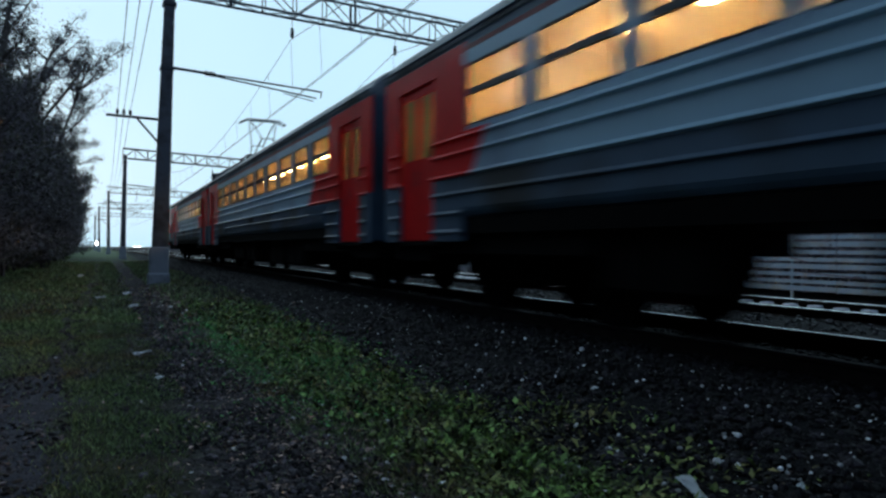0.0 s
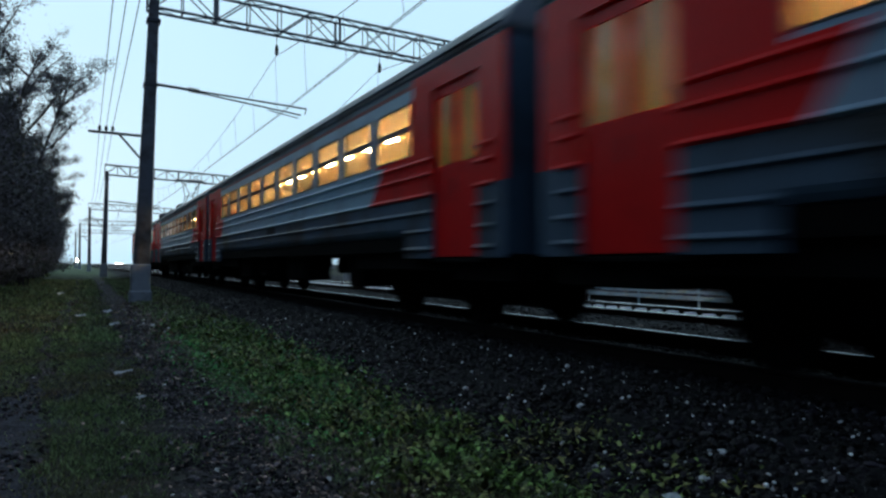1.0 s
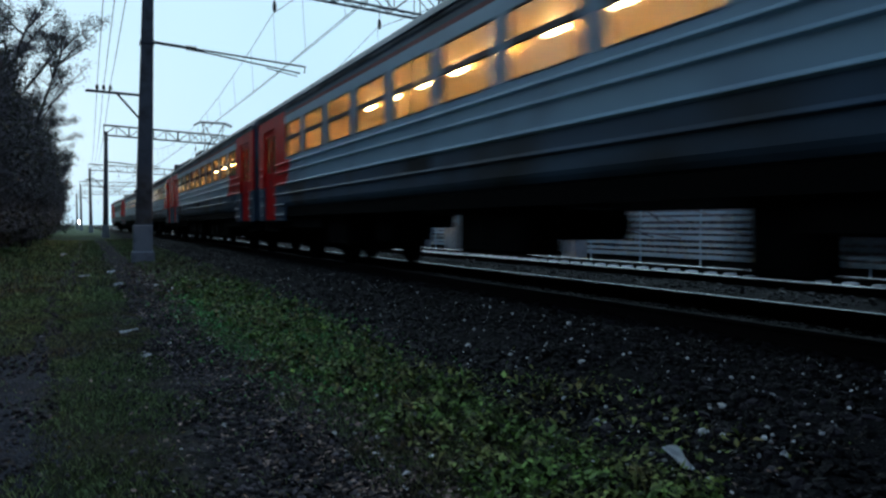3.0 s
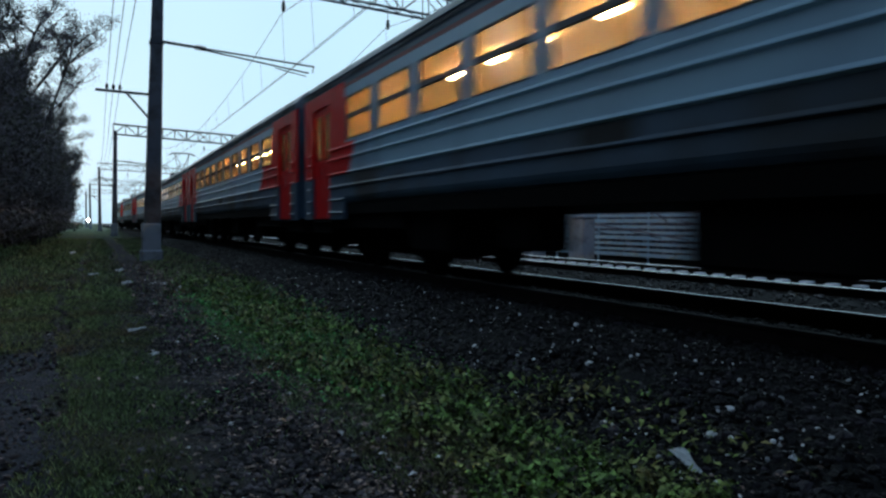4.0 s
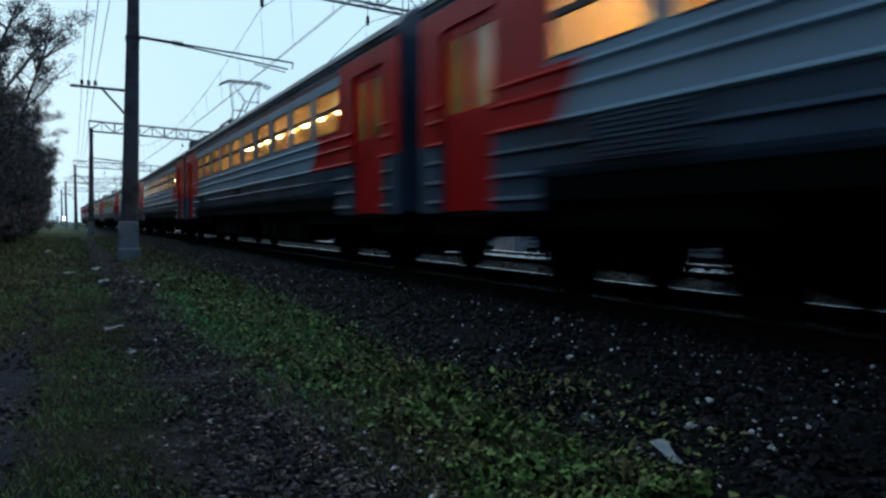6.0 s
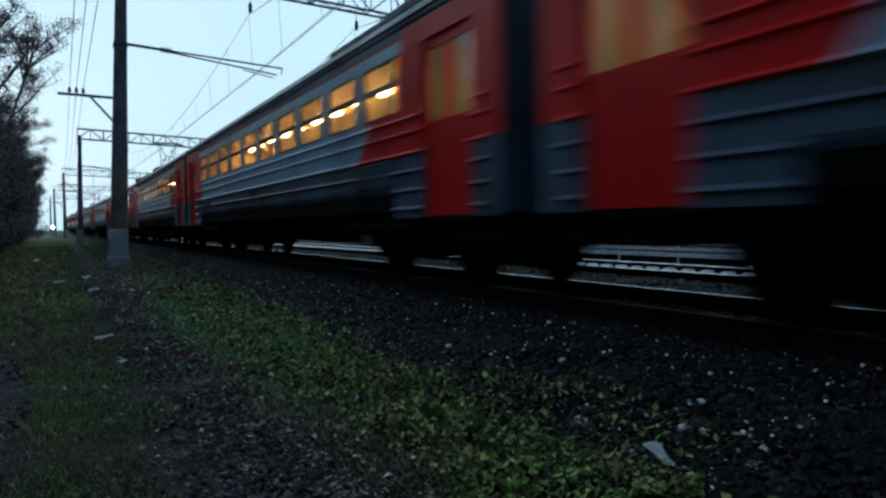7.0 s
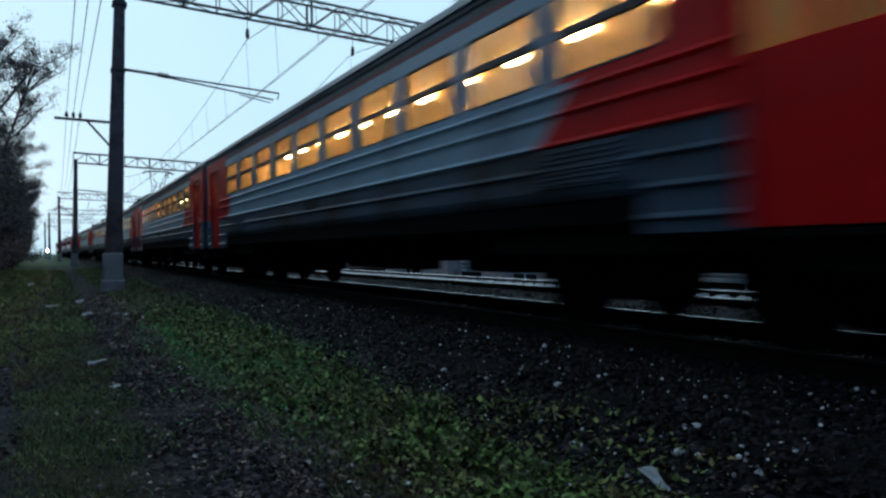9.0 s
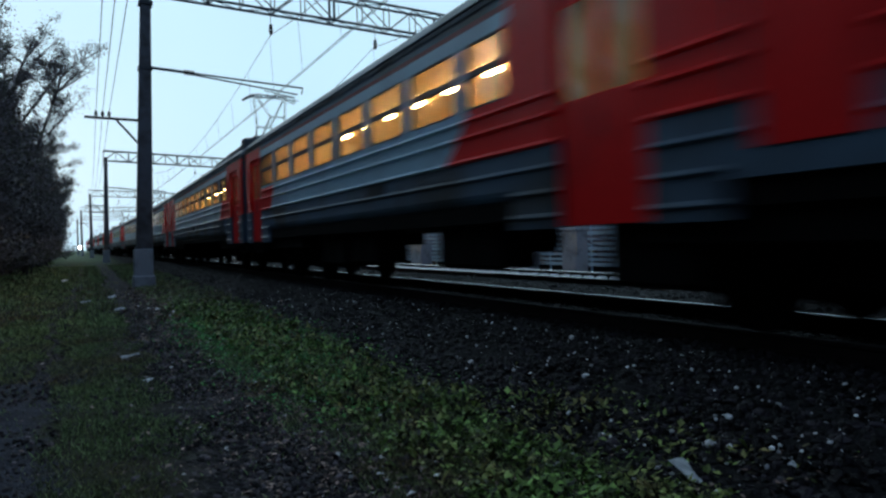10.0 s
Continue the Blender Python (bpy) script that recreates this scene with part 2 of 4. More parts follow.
    b = n.new("ShaderNodeBump")
    b.inputs["Strength"].default_value, b.inputs["Distance"].default_value = 0.7, 0.05
    l.new(maths("ADD", fine, mid), b.inputs["Height"])
    l.new(b.outputs[0], p.inputs["Normal"])
    return m


def build_ground():
    xs = sorted(set([-400, -150, -60, -25, -12] + [round(-8 + 0.25 * i, 3) for i in range(92)] + [16, 20, 30, 60, 150, 400]))
    ys = [-60, -30, -15, -8, -4, -2] + [round(-1 + 0.25 * i, 3) for i in range(90)] + [round(22 + 1.5 * i, 2) for i in range(40)] + [90, 100, 110, 120, 140, 160, 200, 260, 350, 600, 1200, 2500]
    verts, faces = [], []
    for y in ys:
        for x in xs:
            w = 0.035 * noise.noise(Vector((x * 1.3, y * 1.3, 0))) + 0.02 * noise.noise(Vector((x * 4, y * 4, 3)))
            verts.append((x + (bend(y) if abs(x) < 30 else 0), y, ground_height(x + bend(y), y) + w * (1 if x < 4 else 0.3)))
    k = len(xs)
    for j in range(len(ys) - 1):
        for i in range(k - 1):
            faces.append((j * k + i, j * k + i + 1, (j + 1) * k + i + 1, (j + 1) * k + i))
    me = bpy.data.meshes.new("ground")
    me.from_pydata(verts, [], faces)
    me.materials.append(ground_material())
    for f in me.polygons:
        f.use_smooth = True
    return tagged(new("ground", me), "damp verge of turf, trodden soil and gravel beside the tracks", "ground", kind="structure")


GROUND = build_ground()


# ---- tracks ----
def rail(x, head=STEEL):
    """A flat-bottomed rail along a line."""
    prof = [(-0.075, -0.18), (0.075, -0.18), (0.07, -0.165), (0.012, -0.14), (0.012, -0.045), (0.037, -0.035), (0.037, -0.008), (0.028, 0.0),
            (-0.028, 0.0), (-0.037, -0.008), (-0.037, -0.035), (-0.012, -0.045), (-0.012, -0.14), (-0.07, -0.165)]
    ys = [-230, -100, -40] + list(range(-10, 60, 10)) + list(range(60, 260, 6))
    root = new("rail")
    n = len(prof)
    for name, first, last, mat in (("foot", 12, 18, RUST), ("web", 3, 5, RUST), ("web", 11, 13, RUST), ("head", 4, 12, head)):
        ids = [k % n for k in range(first, last)]
        bm = bmesh.new()
        rings = [[bm.verts.new((x + bend(y) + prof[k][0], y, prof[k][1])) for k in ids] for y in ys]
        for p, q in zip(rings, rings[1:]):
            for i in range(len(ids) - 1):
                f = bm.faces.new((p[i], p[i + 1], q[i + 1], q[i]))
                f.material_index = 1 if name == "head" and 1 < i < 5 else 0
        part(name, bm, (RUST, mat), root)
    return tagged(root, "rusty steel rail with a bright worn head", "rail", "rails of the line")


for axis in (AXIS_1, AXIS_2):
    for side in (-0.76, 0.76):
        rail(axis + side, STEEL_SHADED if axis == AXIS_1 and side < 0 else STEEL)


def sleeper_mesh(mat, shoulders):
    bm = bmesh.new()
    box(bm, -1.35, 1.35, -0.13, 0.13, -0.37, -0.185, 0.02)
    if shoulders:
        box(bm, 0.46, 0.67, -0.09, 0.09, -0.19, -0.075, 0.02)
    for s in (-0.76, 0.76):
        for e in (-0.12, 0.12):
            box(bm, s + e - 0.05, s + e + 0.05, -0.06, 0.06, -0.19, -0.145, 0, 1)
    me = bpy.data.meshes.new("sleeper")
    bm.to_mesh(me)
    bm.free()
    me.materials.append(mat)
    me.materials.append(RUST)
    return me


for axis, mat in ((AXIS_1, SLEEPER_SHADED), (AXIS_2, SLEEPER)):
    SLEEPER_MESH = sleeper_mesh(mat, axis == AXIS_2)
    gap = 0.46 if axis == AXIS_2 else 0.545
    for i in range(130 if axis == AXIS_2 else 110):
        y = -4 + gap * i
        ob = new("sleeper", SLEEPER_MESH)
        ob.matrix_basis = pose(axis + bend(y), y, 0.004 * math.sin(i * 2.3), 0, 0, 0.6 * math.sin(i * 1.7))
        tagged(ob, "pale concrete sleeper bedded in dark ballast" if axis == AXIS_2 else "concrete sleeper coloured dark as shaded under the train, bedded in dark ballast", "sleeper", "sleepers of the line")


# ---- the train ----
CAR, HALF, END = 22.0, 1.74, 0.36
Z_SKIRT, Z_SILL, Z_WIN0, Z_WIN1, Z_EAVE = 0.96, 1.26, 2.45, 3.25, 3.62
DOOR_A, DOOR_B, SKIRT_Y = 0.96, 2.20, 3.08
CAB_DOOR = (3.40, 4.25)
RIBS = (1.09, 1.34, 1.60, 1.845, 2.13, 2.33)


def window_list(cab):
    if cab:
        return [(7.45, 8.35)] + [(8.65 + 1.62 * i, 8.65 + 1.62 * i + 1.32) for i in range(7)]
    return [(2.88 + 1.62 * i, 2.88 + 1.62 * i + 1.32) for i in range(10)]


def side_wall(car, cab, s):
    """One side in the plane x = s * HALF, with window and door openings and pressed ribs."""
    flip = (lambda y: y) if s < 0 or cab else (lambda y: CAR - y)
    doors = [(5.3, 6.55), (CAR - DOOR_B, CAR - DOOR_A)] if cab else [(DOOR_A, DOOR_B), (CAR - DOOR_B, CAR - DOOR_A)]
    wins = window_list(cab)
    y0, y1 = END, CAR - END
    near_skirt = 7.4 if cab else SKIRT_Y
    red_lo, red_hi = (8.9, 8.3) if cab else (4.46, 3.9)
    bm = bmesh.new()
    t = 0.05

    def slab(ya, yb, za, zb, mat, yc=None, yd=None):
        """A panel of the wall; its upper edge may run from yc to yd."""
        yc, yd = ya if yc is None else yc, yb if yd is None else yd
        if yb - ya < 1e-4 and yd - yc < 1e-4:
            return
        o, i = s * HALF, s * (HALF - t)
        a = [Vector((o, flip(q), z)) for q, z in ((ya, za), (yb, za), (yd, zb), (yc, zb))]
        b = [Vector((i, v.y, v.z)) for v in a]
        va, vb = [bm.verts.new(v) for v in a], [bm.verts.new(v) for v in b]
        fs = [bm.faces.new(va), bm.faces.new(vb[::-1])] + [bm.faces.new((va[k], vb[k], vb[(k + 1) % 4], va[(k + 1) % 4])) for k in range(4)]
        for f in fs:
            f.material_index = mat

    def runs(lo, hi, holes):
        out, q = [], lo
        for a, b in sorted(holes):
            if a > q:
                out.append((q, min(a, hi)))
            q = max(q, b)
        if q < hi:
            out.append((q, hi))
        return out

    # lower bands: R red, G light grey, D dark grey
    for a, b in runs(y0, near_skirt if not cab else near_skirt, doors):
        if cab and b < 5.4:
            slab(a if a > 4.5 else 4.5, b, Z_SKIRT, Z_SILL, 2)
            slab(a, b, Z_SILL, 1.845, 2)
        else:
            slab(a, b, Z_SKIRT, 1.845, 2)
    for a, b in runs(CAR - SKIRT_Y, y1, doors):
        slab(a, b, Z_SKIRT, 1.845, 2)
    slab(near_skirt, CAR - SKIRT_Y, 1.40, 1.845, 2)
    ya, yb = flip(near_skirt), flip(CAR - SKIRT_Y)
    for (xa, za), (xb, zb) in zip(((0, 1.40), (0.018, 1.35), (0.05, 1.30)), ((0.018, 1.35), (0.05, 1.30), (0.10, 1.26))):
        quad(bm, [(s * (HALF - xa), ya, za), (s * (HALF - xa), yb, za), (s * (HALF - xb), yb, zb), (s * (HALF - xb), ya, zb)], 2)
    far_lo, far_hi = 18.64, 18.28
    for a, b in runs(y0, red_lo, doors):
        if b >= red_lo - 1e-6:
            slab(a, red_lo, 1.845, 2.40, 0, a, red_hi)
        else:
            slab(a, b, 1.845, 2.40, 0)
    slab(red_lo, far_lo, 1.845, 2.40, 1, red_hi, far_hi)
    for a, b in runs(far_lo, y1, doors):
        if a <= far_lo + 1e-6:
            slab(far_lo, b, 1.845, 2.40, 0, far_hi, b)
        else:
            slab(a, b, 1.845, 2.40, 0)
    # window band
    first, last = wins[0][0] - 0.06, wins[-1][1] + 0.08
    for a, b in runs(y0, y1, doors + wins):
        red = a < first + 0.01 and b <= first + 0.2 or a >= last - 0.1
        slab(a, b, 2.40, 3.28, 0 if red else 1)
    for a, b in wins:
        slab(a, b, 2.40, Z_WIN0, 1 if a > first + 0.2 else 0)
        slab(a, b, Z_WIN1, 3.28, 1)
    # cornice: grey, then a thin red line, then dark
    slab(y0, first, 3.28, 3.56, 0)
    slab(last, y1, 3.28, 3.56, 0)
    slab(first, last, 3.28, 3.43, 1)
    slab(first, last, 3.43, 3.50, 3)
    slab(first, last, 3.50, 3.56, 2)
    slab(y0, y1, 3.56, Z_EAVE, 2)
    # pressed ribs
    for z in RIBS:
        if z < 1.3:
            spans = runs(4.5 if cab else y0 + 0.25, near_skirt, doors) + runs(CAR - SKIRT_Y, y1 - 0.25, doors)
        else:
            spans = runs(y0 + 0.25, y1 - 0.25, doors + ([CAB_DOOR] if cab else []))
        if z == 1.34:
            spans = runs(4.5 if cab else y0 + 0.25, near_skirt, doors) + runs(CAR - SKIRT_Y, y1 - 0.25, doors)
        for a, b in spans:
            cuts = [a] + [q for q in (red_lo - (z - 1.845), far_lo - 0.7 * (z - 1.845)) if z > 1.84 and a < q < b] + [b]
            for c, d in zip(cuts, cuts[1:]):
                mid = (c + d) / 2
                mat = 2 if z < 1.84 else (0 if mid < red_lo - (z - 1.845) or mid > far_lo - 0.7 * (z - 1.845) else 1)
                o = s * HALF
                prof = [(0.0, -0.034), (0.042, -0.014), (0.042, -0.004), (0.0, 0.034)]
                A = [bm.verts.new((o + s * px, flip(c + 0.01), z + pz)) for px, pz in prof]
                B = [bm.verts.new((o + s * px, flip(d - 0.01), z + pz)) for px, pz in prof]
                for k in range(3):
                    bm.faces.new((A[k], A[k + 1], B[k + 1], B[k])).material_index = mat
                bm.faces.new(A).material_index = mat
                bm.faces.new(B[::-1]).material_index = mat
    bmesh.ops.recalc_face_normals(bm, faces=bm.faces[:])
    part("side_wall", bm, (RED, GREY, DARK, MAROON), car, "ribbed side in light grey, dark grey and red")
    return flip, doors, wins


def window_unit(car, x, ya, yb, s):
    bm = bmesh.new()
    zm0, zm1 = 2.845, 2.915
    for a, b, za, zb in ((ya, ya + 0.025, Z_WIN0, Z_WIN1), (yb - 0.025, yb, Z_WIN0, Z_WIN1), (ya, yb, Z_WIN0, Z_WIN0 + 0.02),
                         (ya, yb, Z_WIN1 - 0.02, Z_WIN1), (ya, yb, zm0, zm1)):
        box(bm, min(x + s * 0.008, x - s * 0.05), max(x + s * 0.008, x - s * 0.05), a, b, za, zb)
    frame_ob = part("window", bm, IRON, car)
    for za, zb in ((Z_WIN0 + 0.01, zm0 + 0.01), (zm1 - 0.01, Z_WIN1 - 0.01)):
        bm = bmesh.new()
        quad(bm, [(x - s * 0.02, ya + 0.01, za), (x - s * 0.02, yb - 0.01, za), (x - s * 0.02, yb - 0.01, zb), (x - s * 0.02, ya + 0.01, zb)])
        pane = part("pane", bm, GLASS, frame_ob)
    return frame_ob


def door_leaf(car, x, ya, yb, s):
    bm = bmesh.new()
    xi = x - s * 0.05
    x0, x1 = min(xi, xi - s * 0.04), max(xi, xi - s * 0.04)
    wa, wb, za, zb = ya + 0.085, yb - 0.07, 2.20, 3.14
    for a, b, c, d in ((ya + 0.006, wa, 0.98, 3.40), (wb, yb - 0.006, 0.98, 3.40), (wa, wb, 0.98, za), (wa, wb, zb, 3.40)):
        box(bm, x0, x1, a, b, c, d)
    leaf = part("door_leaf", bm, RED, car, "red sliding door leaf")
    bm = bmesh.new()
    xm = (x0 + x1) / 2
    quad(bm, [(xm, wa, za), (xm, wb, za), (xm, wb, zb), (xm, wa, zb)])
    part("pane", bm, GLASS_DARK, leaf)
    bm = bmesh.new()
    box(bm, min(x0, x1) - 0.012, max(x0, x1) + 0.012, ya + 0.03, ya + 0.05, 1.80, 2.02, 0.004)
    part("handle", bm, IRON, leaf)


def cab_door(car, x, s):
    """The smooth hinged door of the driver's cab, a little proud of the ribbed side, with a small dark window."""
    ya, yb = CAB_DOOR
    bm = bmesh.new()
    x0, x1 = min(x + s * 0.002, x + s * 0.022), max(x + s * 0.002, x + s * 0.022)
    box(bm, x0, x1, ya + 0.02, yb - 0.02, 1.46, 3.36, 0.006)
    leaf = part("cab_door", bm, RED, car, "smooth red driver's door")
    bm = bmesh.new()
    box(bm, min(x + s * 0.018, x + s * 0.028), max(x + s * 0.018, x + s * 0.028), ya + 0.16, yb - 0.16, 2.62, 3.20, 0.004)
    part("window", bm, BLACK, leaf)
    bm = bmesh.new()
    rod(bm, (x + s * 0.06, yb + 0.06, 1.50), (x + s * 0.06, yb + 0.06, 2.60), 0.015, 8)
    part("grab_rail", bm, IRON, leaf)


def roof_mesh(car):
    prof = [(-1.76, 3.60), (-1.77, 3.64), (-1.72, 3.70), (-1.62, 3.86), (-1.42, 4.02), (-1.1, 4.13), (-0.6, 4.20), (0, 4.23)]
    prof += [(-x, z) for x, z in prof[-2::-1]]
    bm = bmesh.new()
    ys = [END, END + 0.04] + [END + 0.04 + (CAR - 2 * END - 0.08) * i / 12 for i in range(1, 12)] + [CAR - END - 0.04, CAR - END]
    rings = [[bm.verts.new((x, y, z - (0.03 if j in (0, len(ys) - 1) else 0))) for x, z in prof] for j, y in enumerate(ys)]
    for a, b in zip(rings, rings[1:]):
        for i in range(len(prof) - 1):
            bm.faces.new((a[i], b[i], b[i + 1], a[i + 1]))
    bm.faces.new(rings[0])
    bm.faces.new(rings[-1][::-1])
    # seams across the roof
    for k in range(1, 9):
        y = END + (CAR - 2 * END) * k / 9
        a = [bm.verts.new((x * 1.004, y - 0.02, z + 0.012)) for x, z in prof[2:-2]]
        b = [bm.verts.new((x * 1.004, y + 0.02, z + 0.012)) for x, z in prof[2:-2]]
        for i in range(len(a) - 1):
            bm.faces.new((a[i], b[i], b[i + 1], a[i + 1]))
    part("roof", bm, ROOF, car, "rounded grey steel roof")
    for s in (-1, 1):
        bm = bmesh.new()
        box(bm, min(s * 1.74, s * 1.785), max(s * 1.74, s * 1.785), END, CAR - END, 3.665, 3.69, 0.006)
        part("gutter", bm, DARK, car)
    bm = bmesh.new()
    for k in range(5):
        y = 4 + 3.4 * k
        box(bm, -0.35, 0.35, y - 0.3, y + 0.3, 4.2, 4.38, 0.05)
    part("roof_vents", bm, ROOF, car)


def interior(car, cab, bright=False):
    ends = (7.2, 19.0) if cab else (2.72, 19.2)
    bm = bmesh.new()
    box(bm, -1.68, 1.68, 0.42, CAR - 0.42, 1.28, 1.40)
    part("floor", bm, UNDER, car)
    bm = bmesh.new()
    arch = [(-1.66, 3.30), (-1.45, 3.46), (-0.9, 3.60), (0, 3.68), (0.9, 3.60), (1.45, 3.46), (1.66, 3.30)]
    for (xa, za), (xb, zb) in zip(arch, arch[1:]):
        quad(bm, [(xa, ends[0], za), (xb, ends[0], zb), (xb, ends[1], zb), (xa, ends[1], za)])
    for s in (-1, 1):
        quad(bm, [(s * 1.66, ends[0], 1.4), (s * 1.66, ends[1], 1.4), (s * 1.66, ends[1], 2.42), (s * 1.66, ends[0], 2.42)])
        quad(bm, [(s * 1.665, ends[0], 3.27), (s * 1.665, ends[1], 3.27), (s * 1.665, ends[1], 3.31), (s * 1.665, ends[0], 3.31)])
    for y in ends:
        quad(bm, [(-1.66, y, 1.4), (1.66, y, 1.4), (1.66, y, 3.67), (-1.66, y, 3.67)])
    part("saloon_lining", bm, INSIDE, car, "cream lining of the lit saloon")
    bm = bmesh.new()
    for a, b in ((0.44, ends[0] - 0.02), (ends[1] + 0.02, CAR - 0.44)):
        quad(bm, [(-1.62, a, 3.40), (1.62, a, 3.40), (1.62, b, 3.40), (-1.62, b, 3.40)])
        quad(bm, [(-1.62, a, 1.41), (1.62, a, 1.41), (1.62, a, 3.40), (-1.62, a, 3.40)])
        quad(bm, [(-1.62, b, 1.41), (1.62, b, 1.41), (1.62, b, 3.40), (-1.62, b, 3.40)])
    part("vestibule_lining", bm, VESTIBULE, car)
    for i in range(11):
        y = 3.35 + 1.43 * i
        if y < ends[0] + 0.3:
            continue
        bm = bmesh.new()
        box(bm, -0.08, 0.08, y - 0.17, y + 0.17, 3.57, 3.63, 0.025)
        part("ceiling_lamp", bm, LAMP_BRIGHT if bright else LAMP_DIM if i in (1, 4, 8) else LAMP, car, "lit warm ceiling lamp")
    for y in (5.9 if cab else 1.5, CAR - 1.5):
        bm = bmesh.new()
        box(bm, -0.10, 0.10, y - 0.12, y + 0.12, 3.33, 3.39, 0.02)
        part("vestibule_lamp", bm, LAMP_DIM if cab else LAMP_FAINT, car)
    # seat backs along the windows
    for s in (-1, 1):
        for i in range(10):
            y = 3.5 + 1.62 * i
            if y < ends[0] + 0.3 or y > ends[1] - 0.3:
                continue
            bm = bmesh.new()
            box(bm, min(s * 0.45, s * 1.6), max(s * 0.45, s * 1.6), y - 0.04, y + 0.04, 1.75, 2.50, 0.03)
            box(bm, min(s * 0.45, s * 1.6), max(s * 0.45, s * 1.6), y - 0.45, y + 0.45, 1.75, 1.85, 0.03)
            part("bench", bm, VESTIBULE, car)


def end_wall(car, y, out, cab_end):
    bm = bmesh.new()
    y2 = y - out * 0.06
    ya, yb = min(y, y2), max(y, y2)
    if not cab_end:
        for a, b in ((-1.70, -0.45), (0.45, 1.70)):
            box(bm, a, b, ya, yb, 1.0, 3.66)
        box(bm, -0.45, 0.45, ya, yb, 3.2, 3.66)
        part("end_wall", bm, DARK, car)
        bm = bmesh.new()
        for k in range(5):
            d = y + out * (0.03 + 0.07 * k)
            for a, b, c, e in ((-0.62, -0.45, 1.3, 3.3), (0.45, 0.62, 1.3, 3.3), (-0.62, 0.62, 3.2, 3.36), (-0.62, 0.62, 1.2, 1.34)):
                box(bm, a, b, min(d - 0.03, d + 0.03), max(d - 0.03, d + 0.03), c, e, 0.012)
        part("gangway_bellows", bm, BLACK, car)
        return
    box(bm, -1.70, 1.70, ya, yb, 1.0, 2.4, 0.02)
    for a, b in ((-1.70, -1.5), (-0.06, 0.06), (1.5, 1.70)):
        box(bm, a, b, ya, yb, 2.4, 3.2)
    box(bm, -1.70, 1.70, ya, yb, 3.2, 3.66, 0.02)
    part("cab_front", bm, RED, car, "flat red cab front")
    for a, b in ((-1.5, -0.06), (0.06, 1.5)):
        bm = bmesh.new()
        quad(bm, [(a, y - out * 0.03, 2.4), (b, y - out * 0.03, 2.4), (b, y - out * 0.03, 3.2), (a, y - out * 0.03, 3.2)])
        part("windscreen", bm, GLASS_DARK, car)
    for x in (-1.3, 1.3):
        bm = bmesh.new()
        rod(bm, (x, y, 1.75), (x, y + out * 0.05, 1.75), 0.12, 14)
        part("headlight", bm, STEEL, car)


def wheelset_part(bogie, y):
    bm = bmesh.new()
    for s in (-1, 1):
        rod(bm, (s * 0.70, 0, 0), (s * 0.83, 0, 0), 0.475, 28, mat=0)
        rod(bm, (s * 0.67, 0, 0), (s * 0.70, 0, 0), 0.505, 28, mat=0)
        rod(bm, (s * 0.83, 0, 0), (s * 0.86, 0, 0), 0.16, 12, mat=0)
    rod(bm, (-0.75, 0, 0), (0.75, 0, 0), 0.085, 12)
    for k in range(6):
        a = k * math.pi / 3
        for s in (-1, 1):
            box(bm, s * 0.845 - 0.012, s * 0.845 + 0.012, 0.3 * math.cos(a) - 0.03, 0.3 * math.cos(a) + 0.03, 0.3 * math.sin(a) - 0.03, 0.3 * math.sin(a) + 0.03)
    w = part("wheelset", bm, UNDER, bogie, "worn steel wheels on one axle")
    w.location = (0, y, 0.475)
    return w


def bogie_part(car, y):
    bm = bmesh.new()
    for s in (-1, 1):
        x0, x1 = min(s * 0.93, s * 1.08), max(s * 0.93, s * 1.08)
        box(bm, x0, x1, -1.75, 1.75, 0.62, 0.82, 0.03)
        box(bm, x0, x1, -0.55, 0.55, 0.42, 0.66, 0.04)
        for w in (-1.3, 1.3):
            box(bm, x0, x1 + 0.0, w - 0.17, w + 0.17, 0.32, 0.64, 0.04)
            for e in (-0.32, 0.32):
                rod(bm, (s * 1.0, w + e, 0.50), (s * 1.0, w + e, 0.80), 0.09, 10)
        for e in (-0.3, 0, 0.3):
            rod(bm, (s * 1.0, e, 0.66), (s * 1.0, e, 1.02), 0.10, 10)
        rod(bm, (s * 1.12, -0.75, 0.55), (s * 1.12, -0.45, 1.05), 0.05, 8)
    box(bm, -1.0, 1.0, -0.45, 0.45, 0.62, 1.0, 0.04)
    for w in (-1.3, 1.3):
        box(bm, -0.6, 0.6, w - 0.3, w + 0.3, 0.3, 0.75, 0.05)
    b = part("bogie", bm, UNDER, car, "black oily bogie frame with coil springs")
    b.location = (0, y, 0)
    for w in (-1.3, 1.3):
        wheelset_part(b, w)
    return b


